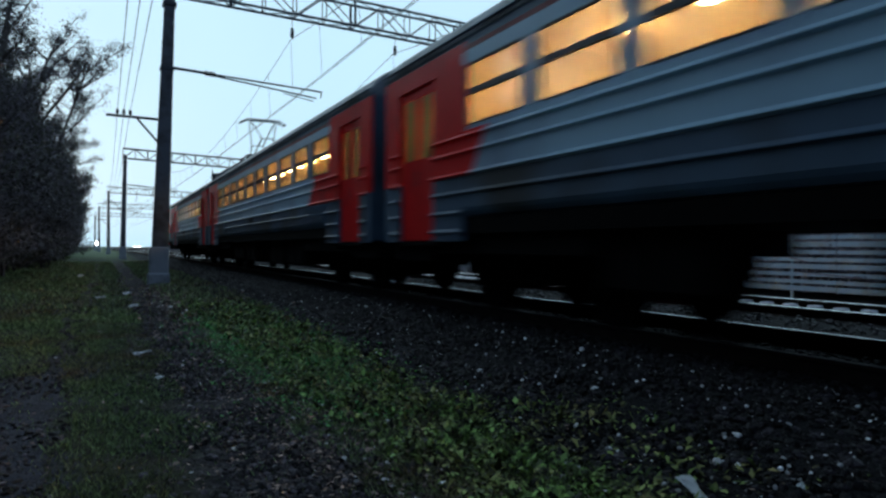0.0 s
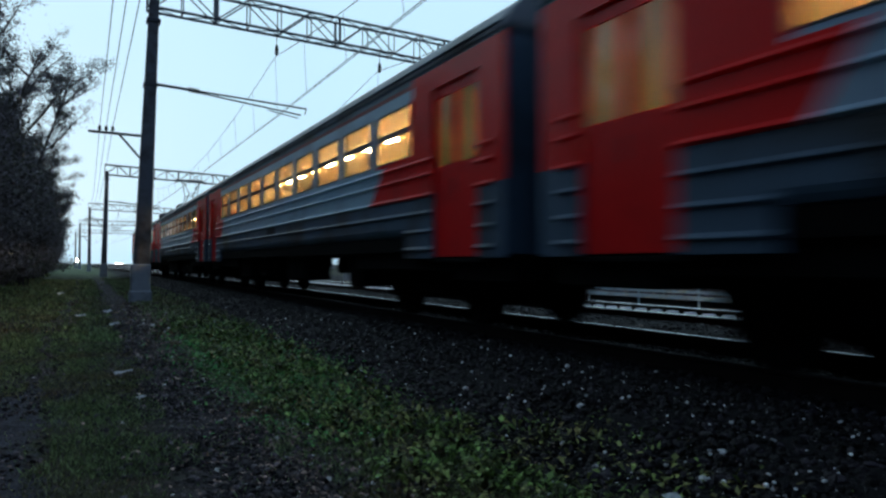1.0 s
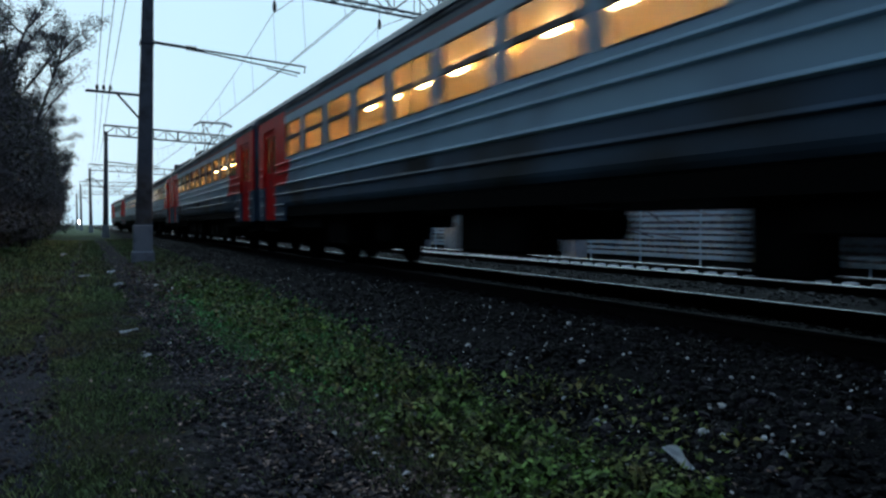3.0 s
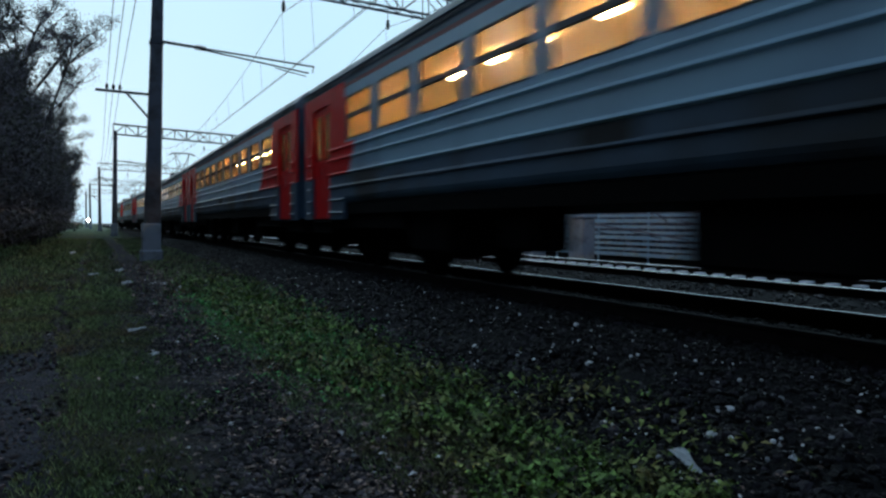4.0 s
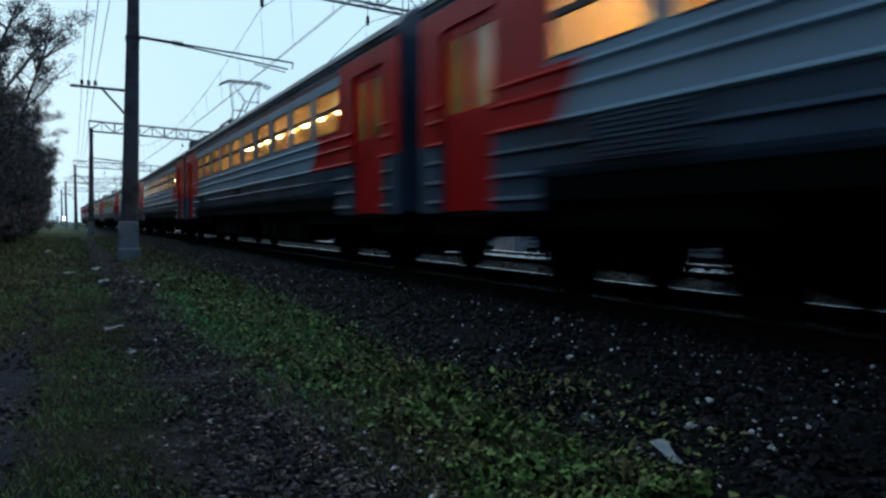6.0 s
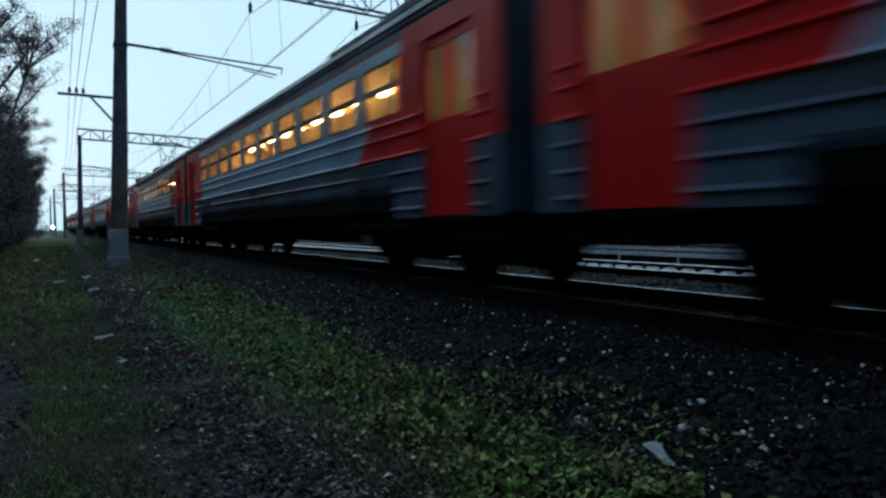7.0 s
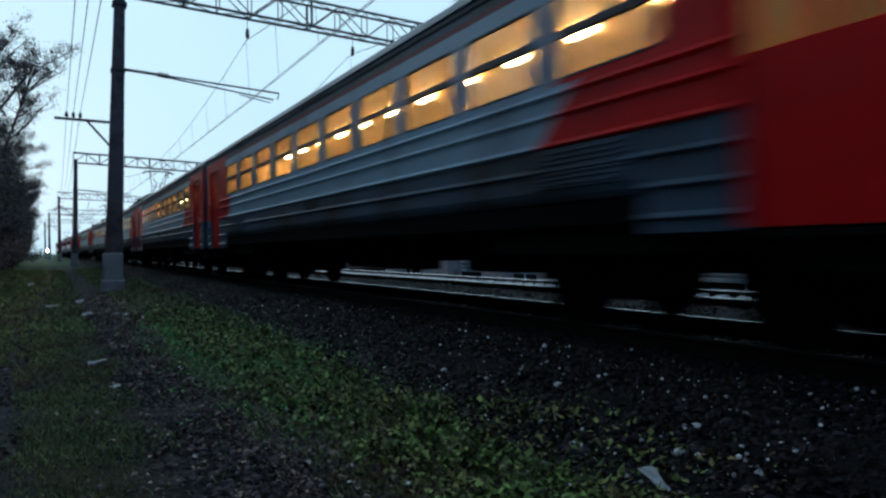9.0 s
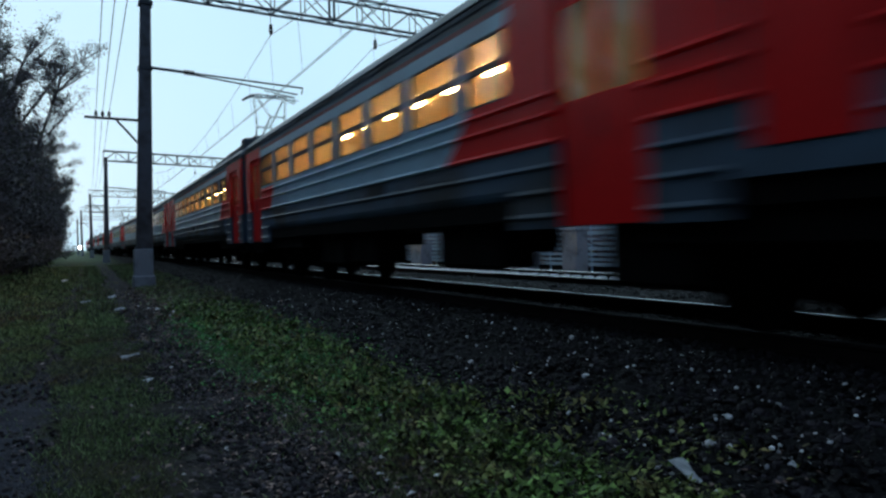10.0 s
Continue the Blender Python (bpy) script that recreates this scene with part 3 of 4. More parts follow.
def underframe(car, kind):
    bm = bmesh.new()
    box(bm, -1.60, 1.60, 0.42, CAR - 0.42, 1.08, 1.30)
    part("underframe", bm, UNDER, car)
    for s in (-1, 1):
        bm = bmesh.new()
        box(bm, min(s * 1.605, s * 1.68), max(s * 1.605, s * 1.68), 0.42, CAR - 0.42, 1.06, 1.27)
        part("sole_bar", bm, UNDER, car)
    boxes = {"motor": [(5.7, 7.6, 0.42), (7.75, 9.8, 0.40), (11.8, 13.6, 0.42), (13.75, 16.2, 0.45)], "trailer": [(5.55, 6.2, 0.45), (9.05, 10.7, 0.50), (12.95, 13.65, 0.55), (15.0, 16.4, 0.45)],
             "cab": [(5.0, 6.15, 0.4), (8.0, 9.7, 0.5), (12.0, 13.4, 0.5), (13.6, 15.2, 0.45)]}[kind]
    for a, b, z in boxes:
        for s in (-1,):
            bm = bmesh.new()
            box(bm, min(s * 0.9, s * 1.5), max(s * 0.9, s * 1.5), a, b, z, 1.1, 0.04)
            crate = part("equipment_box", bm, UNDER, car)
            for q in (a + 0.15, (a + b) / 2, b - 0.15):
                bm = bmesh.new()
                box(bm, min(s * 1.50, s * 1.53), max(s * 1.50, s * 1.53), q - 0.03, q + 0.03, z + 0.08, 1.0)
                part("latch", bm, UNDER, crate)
    # Added solid black blocks that close the bright gaps around the bogies.
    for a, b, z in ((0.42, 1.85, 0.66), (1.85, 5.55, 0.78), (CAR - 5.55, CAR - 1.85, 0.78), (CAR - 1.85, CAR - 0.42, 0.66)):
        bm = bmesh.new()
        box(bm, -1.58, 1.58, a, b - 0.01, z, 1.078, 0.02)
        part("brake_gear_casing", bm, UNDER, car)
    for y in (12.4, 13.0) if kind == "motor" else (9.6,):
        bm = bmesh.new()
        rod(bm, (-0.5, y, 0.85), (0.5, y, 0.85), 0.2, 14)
        part("air_reservoir", bm, UNDER, car)
    for y, o in ((0.25, -1), (CAR - 0.25, 1)):
        bm = bmesh.new()
        rod(bm, (0, y - o * 0.5, 1.04), (0, y + o * 0.12, 1.04), 0.09, 10)
        box(bm, -0.14, 0.14, min(y + o * 0.06, y + o * 0.24), max(y + o * 0.06, y + o * 0.24), 0.9, 1.18, 0.03)
        for x in (-0.5, 0.5):
            rod(bm, (x, y, 1.1), (x * 0.8, y + o * 0.2, 0.75), 0.03, 6)
        part("coupler", bm, UNDER, car)
    for y in (DOOR_A - 0.1, CAR - DOOR_B - 0.1):
        for s in (-1, 1):
            bm = bmesh.new()
            box(bm, min(s * 1.45, s * 1.70), max(s * 1.45, s * 1.70), y, y + 1.44, 0.90, 0.955, 0.01)
            part("door_step", bm, UNDER, car)


def vent_panel(car, ya, yb, za, zb, s):
    bm = bmesh.new()
    x = s * (HALF + 0.004)
    box(bm, min(x, x + s * 0.02), max(x, x + s * 0.02), ya, yb, za, zb)
    k = int((zb - za) / 0.05)
    for i in range(k):
        z = za + 0.03 + i * 0.05
        box(bm, min(x + s * 0.02, x + s * 0.035), max(x + s * 0.02, x + s * 0.035), ya + 0.04, yb - 0.04, z, z + 0.02)
    part("louvre_panel", bm, DARK, car, "dark louvred air intake")


def pantograph_part(car, y):
    zb, zt = 4.62, 6.22
    bm = bmesh.new()
    for s in (-1, 1):
        rod(bm, (s * 0.75, y - 0.9, zb), (s * 0.75, y + 0.9, zb), 0.04)
        rod(bm, (-0.77, y + s * 0.9, zb), (0.77, y + s * 0.9, zb), 0.04)
    p = part("pantograph", bm, IRON, car, "raised dark steel pantograph")
    for s in (-1, 1):
        for e in (-0.8, 0.8):
            bm = bmesh.new()
            rod(bm, (s * 0.75, y + e, 4.10), (s * 0.75, y + e, zb), 0.06, 8)
            part("base_insulator", bm, INSUL, p)
    for e in (-0.9, 0.9):
        for s in (-1, 1):
            for a, b, r in (((s * 0.45, y + e * 0.45, zb), (s * 0.24, y + e * 1.2, 5.30), 0.028),
                            ((s * 0.24, y + e * 1.2, 5.30), (s * 0.52, y + e * 0.18, zt - 0.06), 0.024)):
                bm = bmesh.new()
                rod(bm, a, b, r)
                part("arm", bm, IRON, p)
        bm = bmesh.new()
        rod(bm, (-0.24, y + e * 1.2, 5.30), (0.24, y + e * 1.2, 5.30), 0.02)
        part("cross_tube", bm, IRON, p)
    bm = bmesh.new()
    for e in (-0.18, 0.18):
        for a, b in (((-0.62, zt), (0.62, zt)), ((-0.62, zt), (-0.95, zt - 0.16)), ((0.62, zt), (0.95, zt - 0.16))):
            rod(bm, (a[0], y + e, a[1]), (b[0], y + e, b[1]), 0.03)
    part("contact_shoe", bm, IRON, p)


def roof_equipment(car):
    """Low louvred casings along the roof's edge behind the pantograph, ending over the coach's end."""
    for s in (-1, 1):
        for ya, yb, h in ((15.6, 17.9, 4.07), (18.0, 21.1, 4.11)):
            bm = bmesh.new()
            x0, x1 = min(s * 0.95, s * 1.52), max(s * 0.95, s * 1.52)
            box(bm, x0, x1, ya, yb, 3.80, h, 0.05)
            casing = part("roof_casing", bm, ROOF, car, "grey steel roof casing")
            n = int((yb - ya) / 0.55)
            for k in range(n):
                bm = bmesh.new()
                q = ya + 0.12 + 0.55 * k
                box(bm, min(s * 1.515, s * 1.545), max(s * 1.515, s * 1.545), q, q + 0.38, h - 0.17, h - 0.05, 0.008)
                part("louvre", bm, DARK, casing)
        bm = bmesh.new()
        box(bm, min(s * 0.9, s * 1.62), max(s * 0.9, s * 1.62), 21.15, 21.62, 3.76, 4.20, 0.05)
        part("cable_box", bm, IRON, car)
    bm = bmesh.new()
    box(bm, -0.7, 0.7, 12.6, 14.6, 4.1, 4.42, 0.06)
    part("roof_resistor_box", bm, ROOF, car)


def build_car(kind, bright):
    car = new("train_car")
    cab = kind == "cab"
    for s in (-1, 1):
        flip, doors, wins = side_wall(car, cab, s)
        for a, b in wins:
            a, b = sorted((flip(a), flip(b)))
            window_unit(car, s * HALF, a, b, s)
        for a, b in doors:
            a, b = sorted((flip(a), flip(b)))
            door_leaf(car, s * HALF, a, (a + b) / 2, s)
            door_leaf(car, s * HALF, (a + b) / 2, b, s)
        if kind == "motor":
            a, b = sorted((flip(16.9), flip(18.2)))
            vent_panel(car, a, b, 1.40, 1.80, s)
            a, b = sorted((flip(3.2), flip(4.5)))
            vent_panel(car, a, b, 1.42, 1.80, s)
        if cab:
            cab_door(car, s * HALF, s)
        bm = bmesh.new()
        a, b = sorted((flip(11.0), flip(11.8)))
        x = s * (HALF + 0.003)
        box(bm, min(x, x + s * 0.012), max(x, x + s * 0.012), a, b, 1.62, 1.80, 0.003)
        part("destination_plate", bm, BLACK, car)
    roof_mesh(car)
    interior(car, cab, bright)
    end_wall(car, END, -1, cab)
    end_wall(car, CAR - END, 1, False)
    underframe(car, kind)
    bogie_part(car, 3.7)
    bogie_part(car, CAR - 3.7)
    if kind == "motor":
        pantograph_part(car, 18.3)
        roof_equipment(car)
    labels = {"motor": "grey and red motor coach with a raised pantograph and lit windows", "trailer": "grey and red trailer coach with warmly lit windows",
              "cab": "grey and red end coach with a driver's cab and lit windows"}
    return tagged(car, labels[kind], "train car", "coaches of the passing train")


# from the front of the train to its tail: kind, turned round
ORDER = [("cab", True), ("motor", False), ("trailer", False), ("motor", False), ("trailer", False), ("trailer", False),
         ("motor", False), ("motor", True), ("trailer", False), ("motor", True), ("cab", False)]


def travelled(t):
    return 17.0 * t + 0.16 * t * t


def car_pose(i, turned, t):
    """The rear end of coach i along the line at t seconds, set on the curve by its two bogies."""
    y = 11.0 + 22.0 * (1 - i) + travelled(t)
    xa, xb = bend(y + 3.7), bend(y + 18.3)
    yaw = -math.degrees(math.atan2(xb - xa, 14.6))
    x0 = AXIS_1 + xa - (xb - xa) / 14.6 * 3.7
    if turned:
        return pose(x0 + (xb - xa) / 14.6 * 22.0, y + 22.0, 0, 0, 0, yaw + 180)
    return pose(x0, y, 0, 0, 0, yaw)


def build_train():
    masters, cars = {}, []
    for i, (kind, turned) in enumerate(ORDER):
        m = car_pose(i, turned, 0.0)
        key = (kind, i == 2)
        if key in masters:
            car = copy_thing(masters[key], m)
        else:
            car = masters[key] = build_car(*key)
            car.matrix_basis = m
        cars.append((car, i, turned))
    return cars


CARS = build_train()


# ---- overhead line ----
def mast(x, y, lean, z_top, name_label):
    root = new("line_mast")
    root.location = (x, y, PATH_Z)
    bm = bmesh.new()
    h = z_top - PATH_Z
    rings = []
    for z, w in ((0.9, 0.255), (h * 0.5, 0.21), (h, 0.15)):
        rings.append([bm.verts.new((lean * z / h + a * w, b * w, z)) for a, b in ((-1, -0.85), (-0.8, -1), (0.8, -1), (1, -0.85), (1, 0.85), (0.8, 1), (-0.8, 1), (-1, 0.85))])
    for a, b in zip(rings, rings[1:]):
        for i in range(8):
            bm.faces.new((a[i], a[(i + 1) % 8], b[(i + 1) % 8], b[i]))
    bm.faces.new(rings[-1])
    part("shaft", bm, CONC, root, "dark weathered concrete shaft")
    bm = bmesh.new()
    box(bm, -0.29, 0.29, -0.29, 0.29, 0.32, 1.26, 0.03)
    box(bm, -0.34, 0.34, -0.34, 0.34, -0.25, 0.40, 0.05)
    part("footing", bm, CONC_PALE, root, "pale whitewashed concrete footing")
    for z in (h - 0.75, h - 2.9):
        bm = bmesh.new()
        c = lean * z / h
        box(bm, c - 0.215, c + 0.215, -0.215, 0.215, z - 0.06, z + 0.06, 0.01)
        part("collar", bm, IRON, root)
    return tagged(root, name_label, "mast", "masts of the overhead line")


def cantilever(x, y, tip, z_root, z_tip):
    root = new("cantilever_arm")
    bm = bmesh.new()
    a, b = Vector((x + 0.2, y, z_root)), Vector((tip, y, z_tip))
    split = a.lerp(b, 0.2)
    rod(bm, a, split, 0.05, 8)
    rod(bm, split, b, 0.032, 8)
    low = Vector((tip - 0.2, y, z_tip - 0.25))
    rod(bm, split + Vector((0, 0, -0.03)), low, 0.028, 8)
    rod(bm, b, low + Vector((0.15, 0, 0.02)), 0.02, 6)
    rod(bm, low + Vector((-1.2, 0, 0.06)), low + Vector((-0.1, 0, -0.12)), 0.018, 6)
    part("tube", bm, IRON, root)
    bm = bmesh.new()
    d = (b - a).normalized()
    for k in range(5):
        rod(bm, split + d * (0.07 * k), split + d * (0.07 * k + 0.045), 0.10, 12, 0.07)
    part("insulator", bm, INSUL, root)
    return tagged(root, "steel cantilever arm with a porcelain insulator on a mast", "cantilever", "cantilever arms")


def side_bracket(x, y, z):
    root = new("wire_bracket")
    bm = bmesh.new()
    rod(bm, (x - 0.1, y, z), (x - 1.75, y, z + 0.03), 0.045, 6)
    rod(bm, (x - 0.12, y, z - 0.85), (x - 0.85, y, z), 0.035, 6)
    part("arm", bm, IRON, root)
    for dx in (-1.42, -1.23, -1.04):
        bm = bmesh.new()
        rod(bm, (x + dx, y, z), (x + dx, y, z + 0.14), 0.02, 6)
        rod(bm, (x + dx, y, z + 0.10), (x + dx, y, z + 0.24), 0.06, 10, 0.035)
        part("insulator", bm, INSUL, root)
    return tagged(root, "dark steel side bracket carrying three line wires", "bracket", "side brackets")


def gantry(x0, x1, y, z0, drop):
    """A lattice portal beam: two chords at the front, two at the back, and bracing."""
    root = new("lattice_gantry")
    h, w = 0.95, 0.55
    n = int((x1 - x0) / 1.05)

    def p(i, top, back):
        u = i / n
        return Vector((x0 + (x1 - x0) * u, y + (w if back else 0), z0 + drop * u + (h if top else 0)))
    for top in (0, 1):
        for back in (0, 1):
            bm = bmesh.new()
            rod(bm, p(0, top, back), p(n, top, back), 0.05, 4)
            part("chord", bm, GALV, root)
    for i in range(n + 1):
        bars = []
        for back in (0, 1):
            bars.append((p(i, 0, back), p(i, 1, back), 0.05 if i % 4 == 2 else 0.022))
            if i < n:
                bars.append((p(i, i % 2, back), p(i + 1, (i + 1) % 2, back), 0.025))
        for top in (0, 1):
            bars.append((p(i, top, 0), p(i, top, 1), 0.02))
            if i < n:
                bars.append((p(i, top, i % 2), p(i + 1, top, (i + 1) % 2), 0.018))
        for a, b, r in bars:
            bm = bmesh.new()
            rod(bm, a, b, r, 4)
            part("brace", bm, GALV, root)
    return tagged(root, "galvanised lattice beam spanning the tracks", "gantry", "gantries of the overhead line")


def hanger(x, y, z_top, z):
    """A post under the beam with the insulator that carries the catenary."""
    root = new("catenary_hanger")
    bm = bmesh.new()
    rod(bm, (x, y, z_top), (x, y, z + 0.35), 0.012, 5)
    part("rod", bm, IRON, root)
    bm = bmesh.new()
    for k in range(4):
        rod(bm, (x, y, z + 0.02 + 0.09 * k), (x, y, z + 0.10 + 0.09 * k), 0.05 + 0.035 * math.sin((k + 0.5) * 0.78), 12, 0.045)
    part("insulator", bm, INSUL, root)
    return tagged(root, "dark porcelain insulator hanging from the gantry", "insulator", "catenary insulators")


MASTS = [(1.58, 24.5, 0.33, 9.7), (1.45, 73.0, 0.2, 9.75), (0.35, 121.0, 0.0, 9.7), (-1.4, 170.0, 0, 9.7), (-2.8, 218.0, 0, 9.7)]
for i, (x, y, lean, zt) in enumerate(MASTS):
    mast(x, y, lean, zt, "tall tapered concrete mast with a pale footing on the verge")
    slope = -0.36 if i < 3 else 0
    gantry(x + lean - 0.2, x + lean + 17.6, y - 0.04, 9.45, slope * 1.8)
    if i < 3:
        cantilever(x + lean * 0.7, y, x + lean + (5.2 if i == 0 else 4.7), 6.86, 6.58)
        side_bracket(x + lean * 0.5, y, 5.09)
        for q, d in ((4.1, 8.5), (8.1, 8.4)):
            hanger(x + lean + q, y, 9.47 + slope * 1.8 * (q + 0.2) / 17.8, d - 0.1)
    far_mast_x = x + 17.4
    mast(far_mast_x + (0.6 if i == 0 else 0), y, 0, 9.2, "tall tapered concrete mast beyond the tracks")


def wire_curve(name, pts, r, label, category="wire", group="overhead wires"):
    cu = bpy.data.curves.new(name, "CURVE")
    cu.dimensions, cu.bevel_depth, cu.bevel_resolution = "3D", r, 1
    sp = cu.splines.new("POLY")
    sp.points.add(len(pts) - 1)
    for q, p in zip(sp.points, pts):
        q.co = (*p, 1)
    ob = new(name, cu)
    cu.materials.append(WIRE)
    return tagged(ob, label, category, group)


SUPPORT = [-24.0, 24.5, 73.0, 121.0, 170.0, 218.0]
for axis, zig in ((AXIS_1, 0.12), (AXIS_2, -0.12)):
    sus, con = [], []
    for k, (a, b) in enumerate(zip(SUPPORT, SUPPORT[1:])):
        for j in range(13):
            u = j / 13
            y = a + (b - a) * u
            x = axis + bend(y) + zig * (1 - 2 * u) * (1 if k % 2 else -1)
            sus.append((x - 0.1, y, 8.35 - 1.55 * 4 * u * (1 - u)))
            con.append((x, y, 6.25))
    wire_curve("catenary_wire", sus, 0.011, "dark sagging catenary wire over the track")
    wire_curve("contact_wire", con, 0.010, "taut copper contact wire over the track")
    wire_curve("contact_wire", [(x + 0.06, y, z) for x, y, z in con], 0.009, "taut copper contact wire over the track")
    for j in range(2, len(con) - 2):
        if -10 < con[j][1] < 130 and sus[j][2] - con[j][2] > 0.15:
            wire_curve("dropper", [sus[j], con[j]], 0.006, "thin dropper between catenary and contact wire", "dropper", "droppers")
for dx in (0.0, 0.19, 0.38):
    pts = []
    for a, b in zip(SUPPORT, SUPPORT[1:]):
        for j in range(10):
            u = j / 10
            y = a + (b - a) * u
            pts.append((0.33 + dx + bend(y), y, 5.33 - 0.3 * 4 * u * (1 - u)))
    wire_curve("line_wire", pts, 0.008, "thin dark line wire on side brackets")


# ---- fence beyond the tracks ----
def fence_bay(y):
    root = new("fence_bay")
    bm = bmesh.new()
    box(bm, -0.03, 0.03, -0.03, 0.03, -0.2, 2.08, 0.006)
    part("post", bm, FENCE, root)
    for k in range(10):
        bm = bmesh.new()
        z = 0.22 + 0.19 * k
        box(bm, -0.055, -0.032, -1.24, 1.24, z, z + (0.10 if k % 3 else 0.13), 0.004)
        part("slat", bm, FENCE, root)
    root.location = (16.2, y, -0.42)
    return tagged(root, "pale blue metal slat fence bay beyond the tracks", "fence", "bays of the fence")


first_bay = fence_bay(-3.0)
for i in range(1, 16):
    copy_thing(first_bay, pose(16.2, -3.0 + 2.5 * i, -0.42))


def concrete_wall_block(x, y, w, d, h):
    bm = bmesh.new()
    box(bm, -w / 2, w / 2, -d / 2, d / 2, -0.3, h, 0.04)
    box(bm, -w / 2 - 0.05, w / 2 + 0.05, -d / 2 - 0.05, d / 2 + 0.05, h, h + 0.1, 0.02)
    ob = part("concrete_block", bm, CONC_PALE)
    ob.location = (x, y, -0.42)
    return tagged(ob, "pale weathered concrete block beside the fence", "concrete block", "blocks beyond the tracks")


for x, y, w, d, h in ((14.6, 30.5, 0.6, 1.2, 1.15), (14.8, 26.4, 0.7, 2.6, 1.15), (14.4, 18.2, 0.5, 0.8, 1.5), (14.6, 21.6, 0.6, 1.4, 1.0), (14.9, 40.0, 0.7, 3.0, 1.2)):
    concrete_wall_block(x, y, w, d, h)


# ---- verge: stones, turf, leaves ----
rng = np.random.default_rng(7)


def heights(x, y):
    return np.interp(x - np.array([bend(q) for q in y]), PROFILE_X, PROFILE_Z)


def patchy(x, y, scale, seed):
    """Soft random patches between 0 and 1."""
    out = np.zeros_like(x)
    g = np.random.default_rng(seed)
    for k in range(7):
        a, w, ph = g.uniform(0, 2 * np.pi), g.uniform(0.6, 1.8) / scale, g.uniform(0, 6.28)
        out += np.sin((x * np.cos(a) + y * np.sin(a)) * w * 2 * np.pi + ph)
    return 0.5 + out / 9.0


def scatter(name, mats, verts, faces, label, category, index=None, group=""):
    me = bpy.data.meshes.new(name)
    me.from_pydata(verts.reshape(-1, 3), [], faces.tolist())
    for m in mats:
        me.materials.append(m)
    if index is not None:
        me.polygons.foreach_set("material_index", index)
    me.update()
    return tagged(new(name, me), label, category, group, kind="stuff")


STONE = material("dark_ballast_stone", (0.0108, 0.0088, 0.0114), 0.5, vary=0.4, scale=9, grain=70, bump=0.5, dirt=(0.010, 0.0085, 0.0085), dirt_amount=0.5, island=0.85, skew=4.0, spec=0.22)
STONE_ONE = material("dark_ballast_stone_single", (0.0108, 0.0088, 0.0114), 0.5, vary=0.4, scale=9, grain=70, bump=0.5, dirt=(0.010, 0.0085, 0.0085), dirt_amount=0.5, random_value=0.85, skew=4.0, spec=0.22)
PALE = material("pale_quartz_stone", (0.82, 0.81, 0.80), 0.6, vary=0.2, scale=20, grain=80, bump=0.3, island=0.6, skew=1.4)
ICO = bmesh.new()
bmesh.ops.create_icosphere(ICO, subdivisions=1, radius=1.0)
ICO_V = np.array([v.co[:] for v in ICO.verts])
ICO_F = np.array([[v.index for v in f.verts] for f in ICO.faces])
ICO.free()


def stones(x, y, size, z_lift=0.25):
    """Jagged lumps at the given places: vertices and faces."""
    n = len(x)
    q = ICO_V[None] * rng.uniform(0.72, 1.25, (n, 12, 1))
    q = q * (size[:, None, None] * rng.uniform(0.6, 1.3, (n, 1, 3)))
    a, b = rng.uniform(0, 6.28, n), rng.uniform(-0.6, 0.6, n)
    ca, sa, cb, sb = np.cos(a)[:, None], np.sin(a)[:, None], np.cos(b)[:, None], np.sin(b)[:, None]
    X, Y, Z = q[:, :, 0], q[:, :, 1], q[:, :, 2] * 0.75
    Y, Z = Y * cb - Z * sb, Y * sb + Z * cb
    v = np.stack([X * ca - Y * sa + x[:, None], X * sa + Y * ca + y[:, None], Z + (heights(x, y) + size * z_lift)[:, None]], 2)
    f = (ICO_F[None] + 12 * np.arange(n)[:, None, None]).reshape(-1, 3)
    return v, f


def in_ballast(x, y, lo=2.25):
    edge = lo + 0.35 * (patchy(x, y, 2.2, 5) - 0.5) + 0.02 * np.clip(y, 0, 40)
    return x - np.array([bend(q) for q in y]) > edge + rng.normal(0, 0.12, len(x))


def build_ballast():
    zones = [(9000, 2.0, 4.95, 1.5, 8.0, 0.016, 0.036), (9000, 2.1, 4.95, 8.0, 22.0, 0.022, 0.042), (5000, 2.4, 4.95, 22.0, 60.0, 0.03, 0.055),
             (9000, 4.95, 7.4, 0.5, 16.0, 0.022, 0.04), (3500, 7.4, 11.6, 2.0, 20.0, 0.024, 0.045), (7000, 2.1, 4.95, -14.0, 1.5, 0.022, 0.042), (4500, 4.95, 11.6, -14.0, 1.0, 0.028, 0.05), (2500, 5.0, 11.6, 16.0, 50.0, 0.03, 0.05)]
    V, F, base = [], [], 0
    for n, x0, x1, y0, y1, s0, s1 in zones:
        x, y = rng.uniform(x0, x1, n), rng.uniform(y0, y1, n)
        ok = in_ballast(x, y)
        for axis in (AXIS_1, AXIS_2):
            for r in (-0.76, 0.76):
                ok &= np.abs(x - axis - r) > 0.12
        on_sleeper = np.abs((y + 4 + 0.23) % 0.46 - 0.23) < 0.16
        ok &= ~(on_sleeper & (np.abs(x - AXIS_2) < 0.62))
        x, y = x[ok], y[ok]
        v, f = stones(x, y, rng.uniform(s0, s1, len(x)) * rng.choice([0.8, 1.0, 1.3], len(x), p=[0.4, 0.45, 0.15]))
        V.append(v.reshape(-1, 3))
        F.append(f + base)
        base += v.shape[0] * 12
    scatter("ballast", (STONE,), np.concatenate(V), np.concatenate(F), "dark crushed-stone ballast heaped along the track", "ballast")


build_ballast()


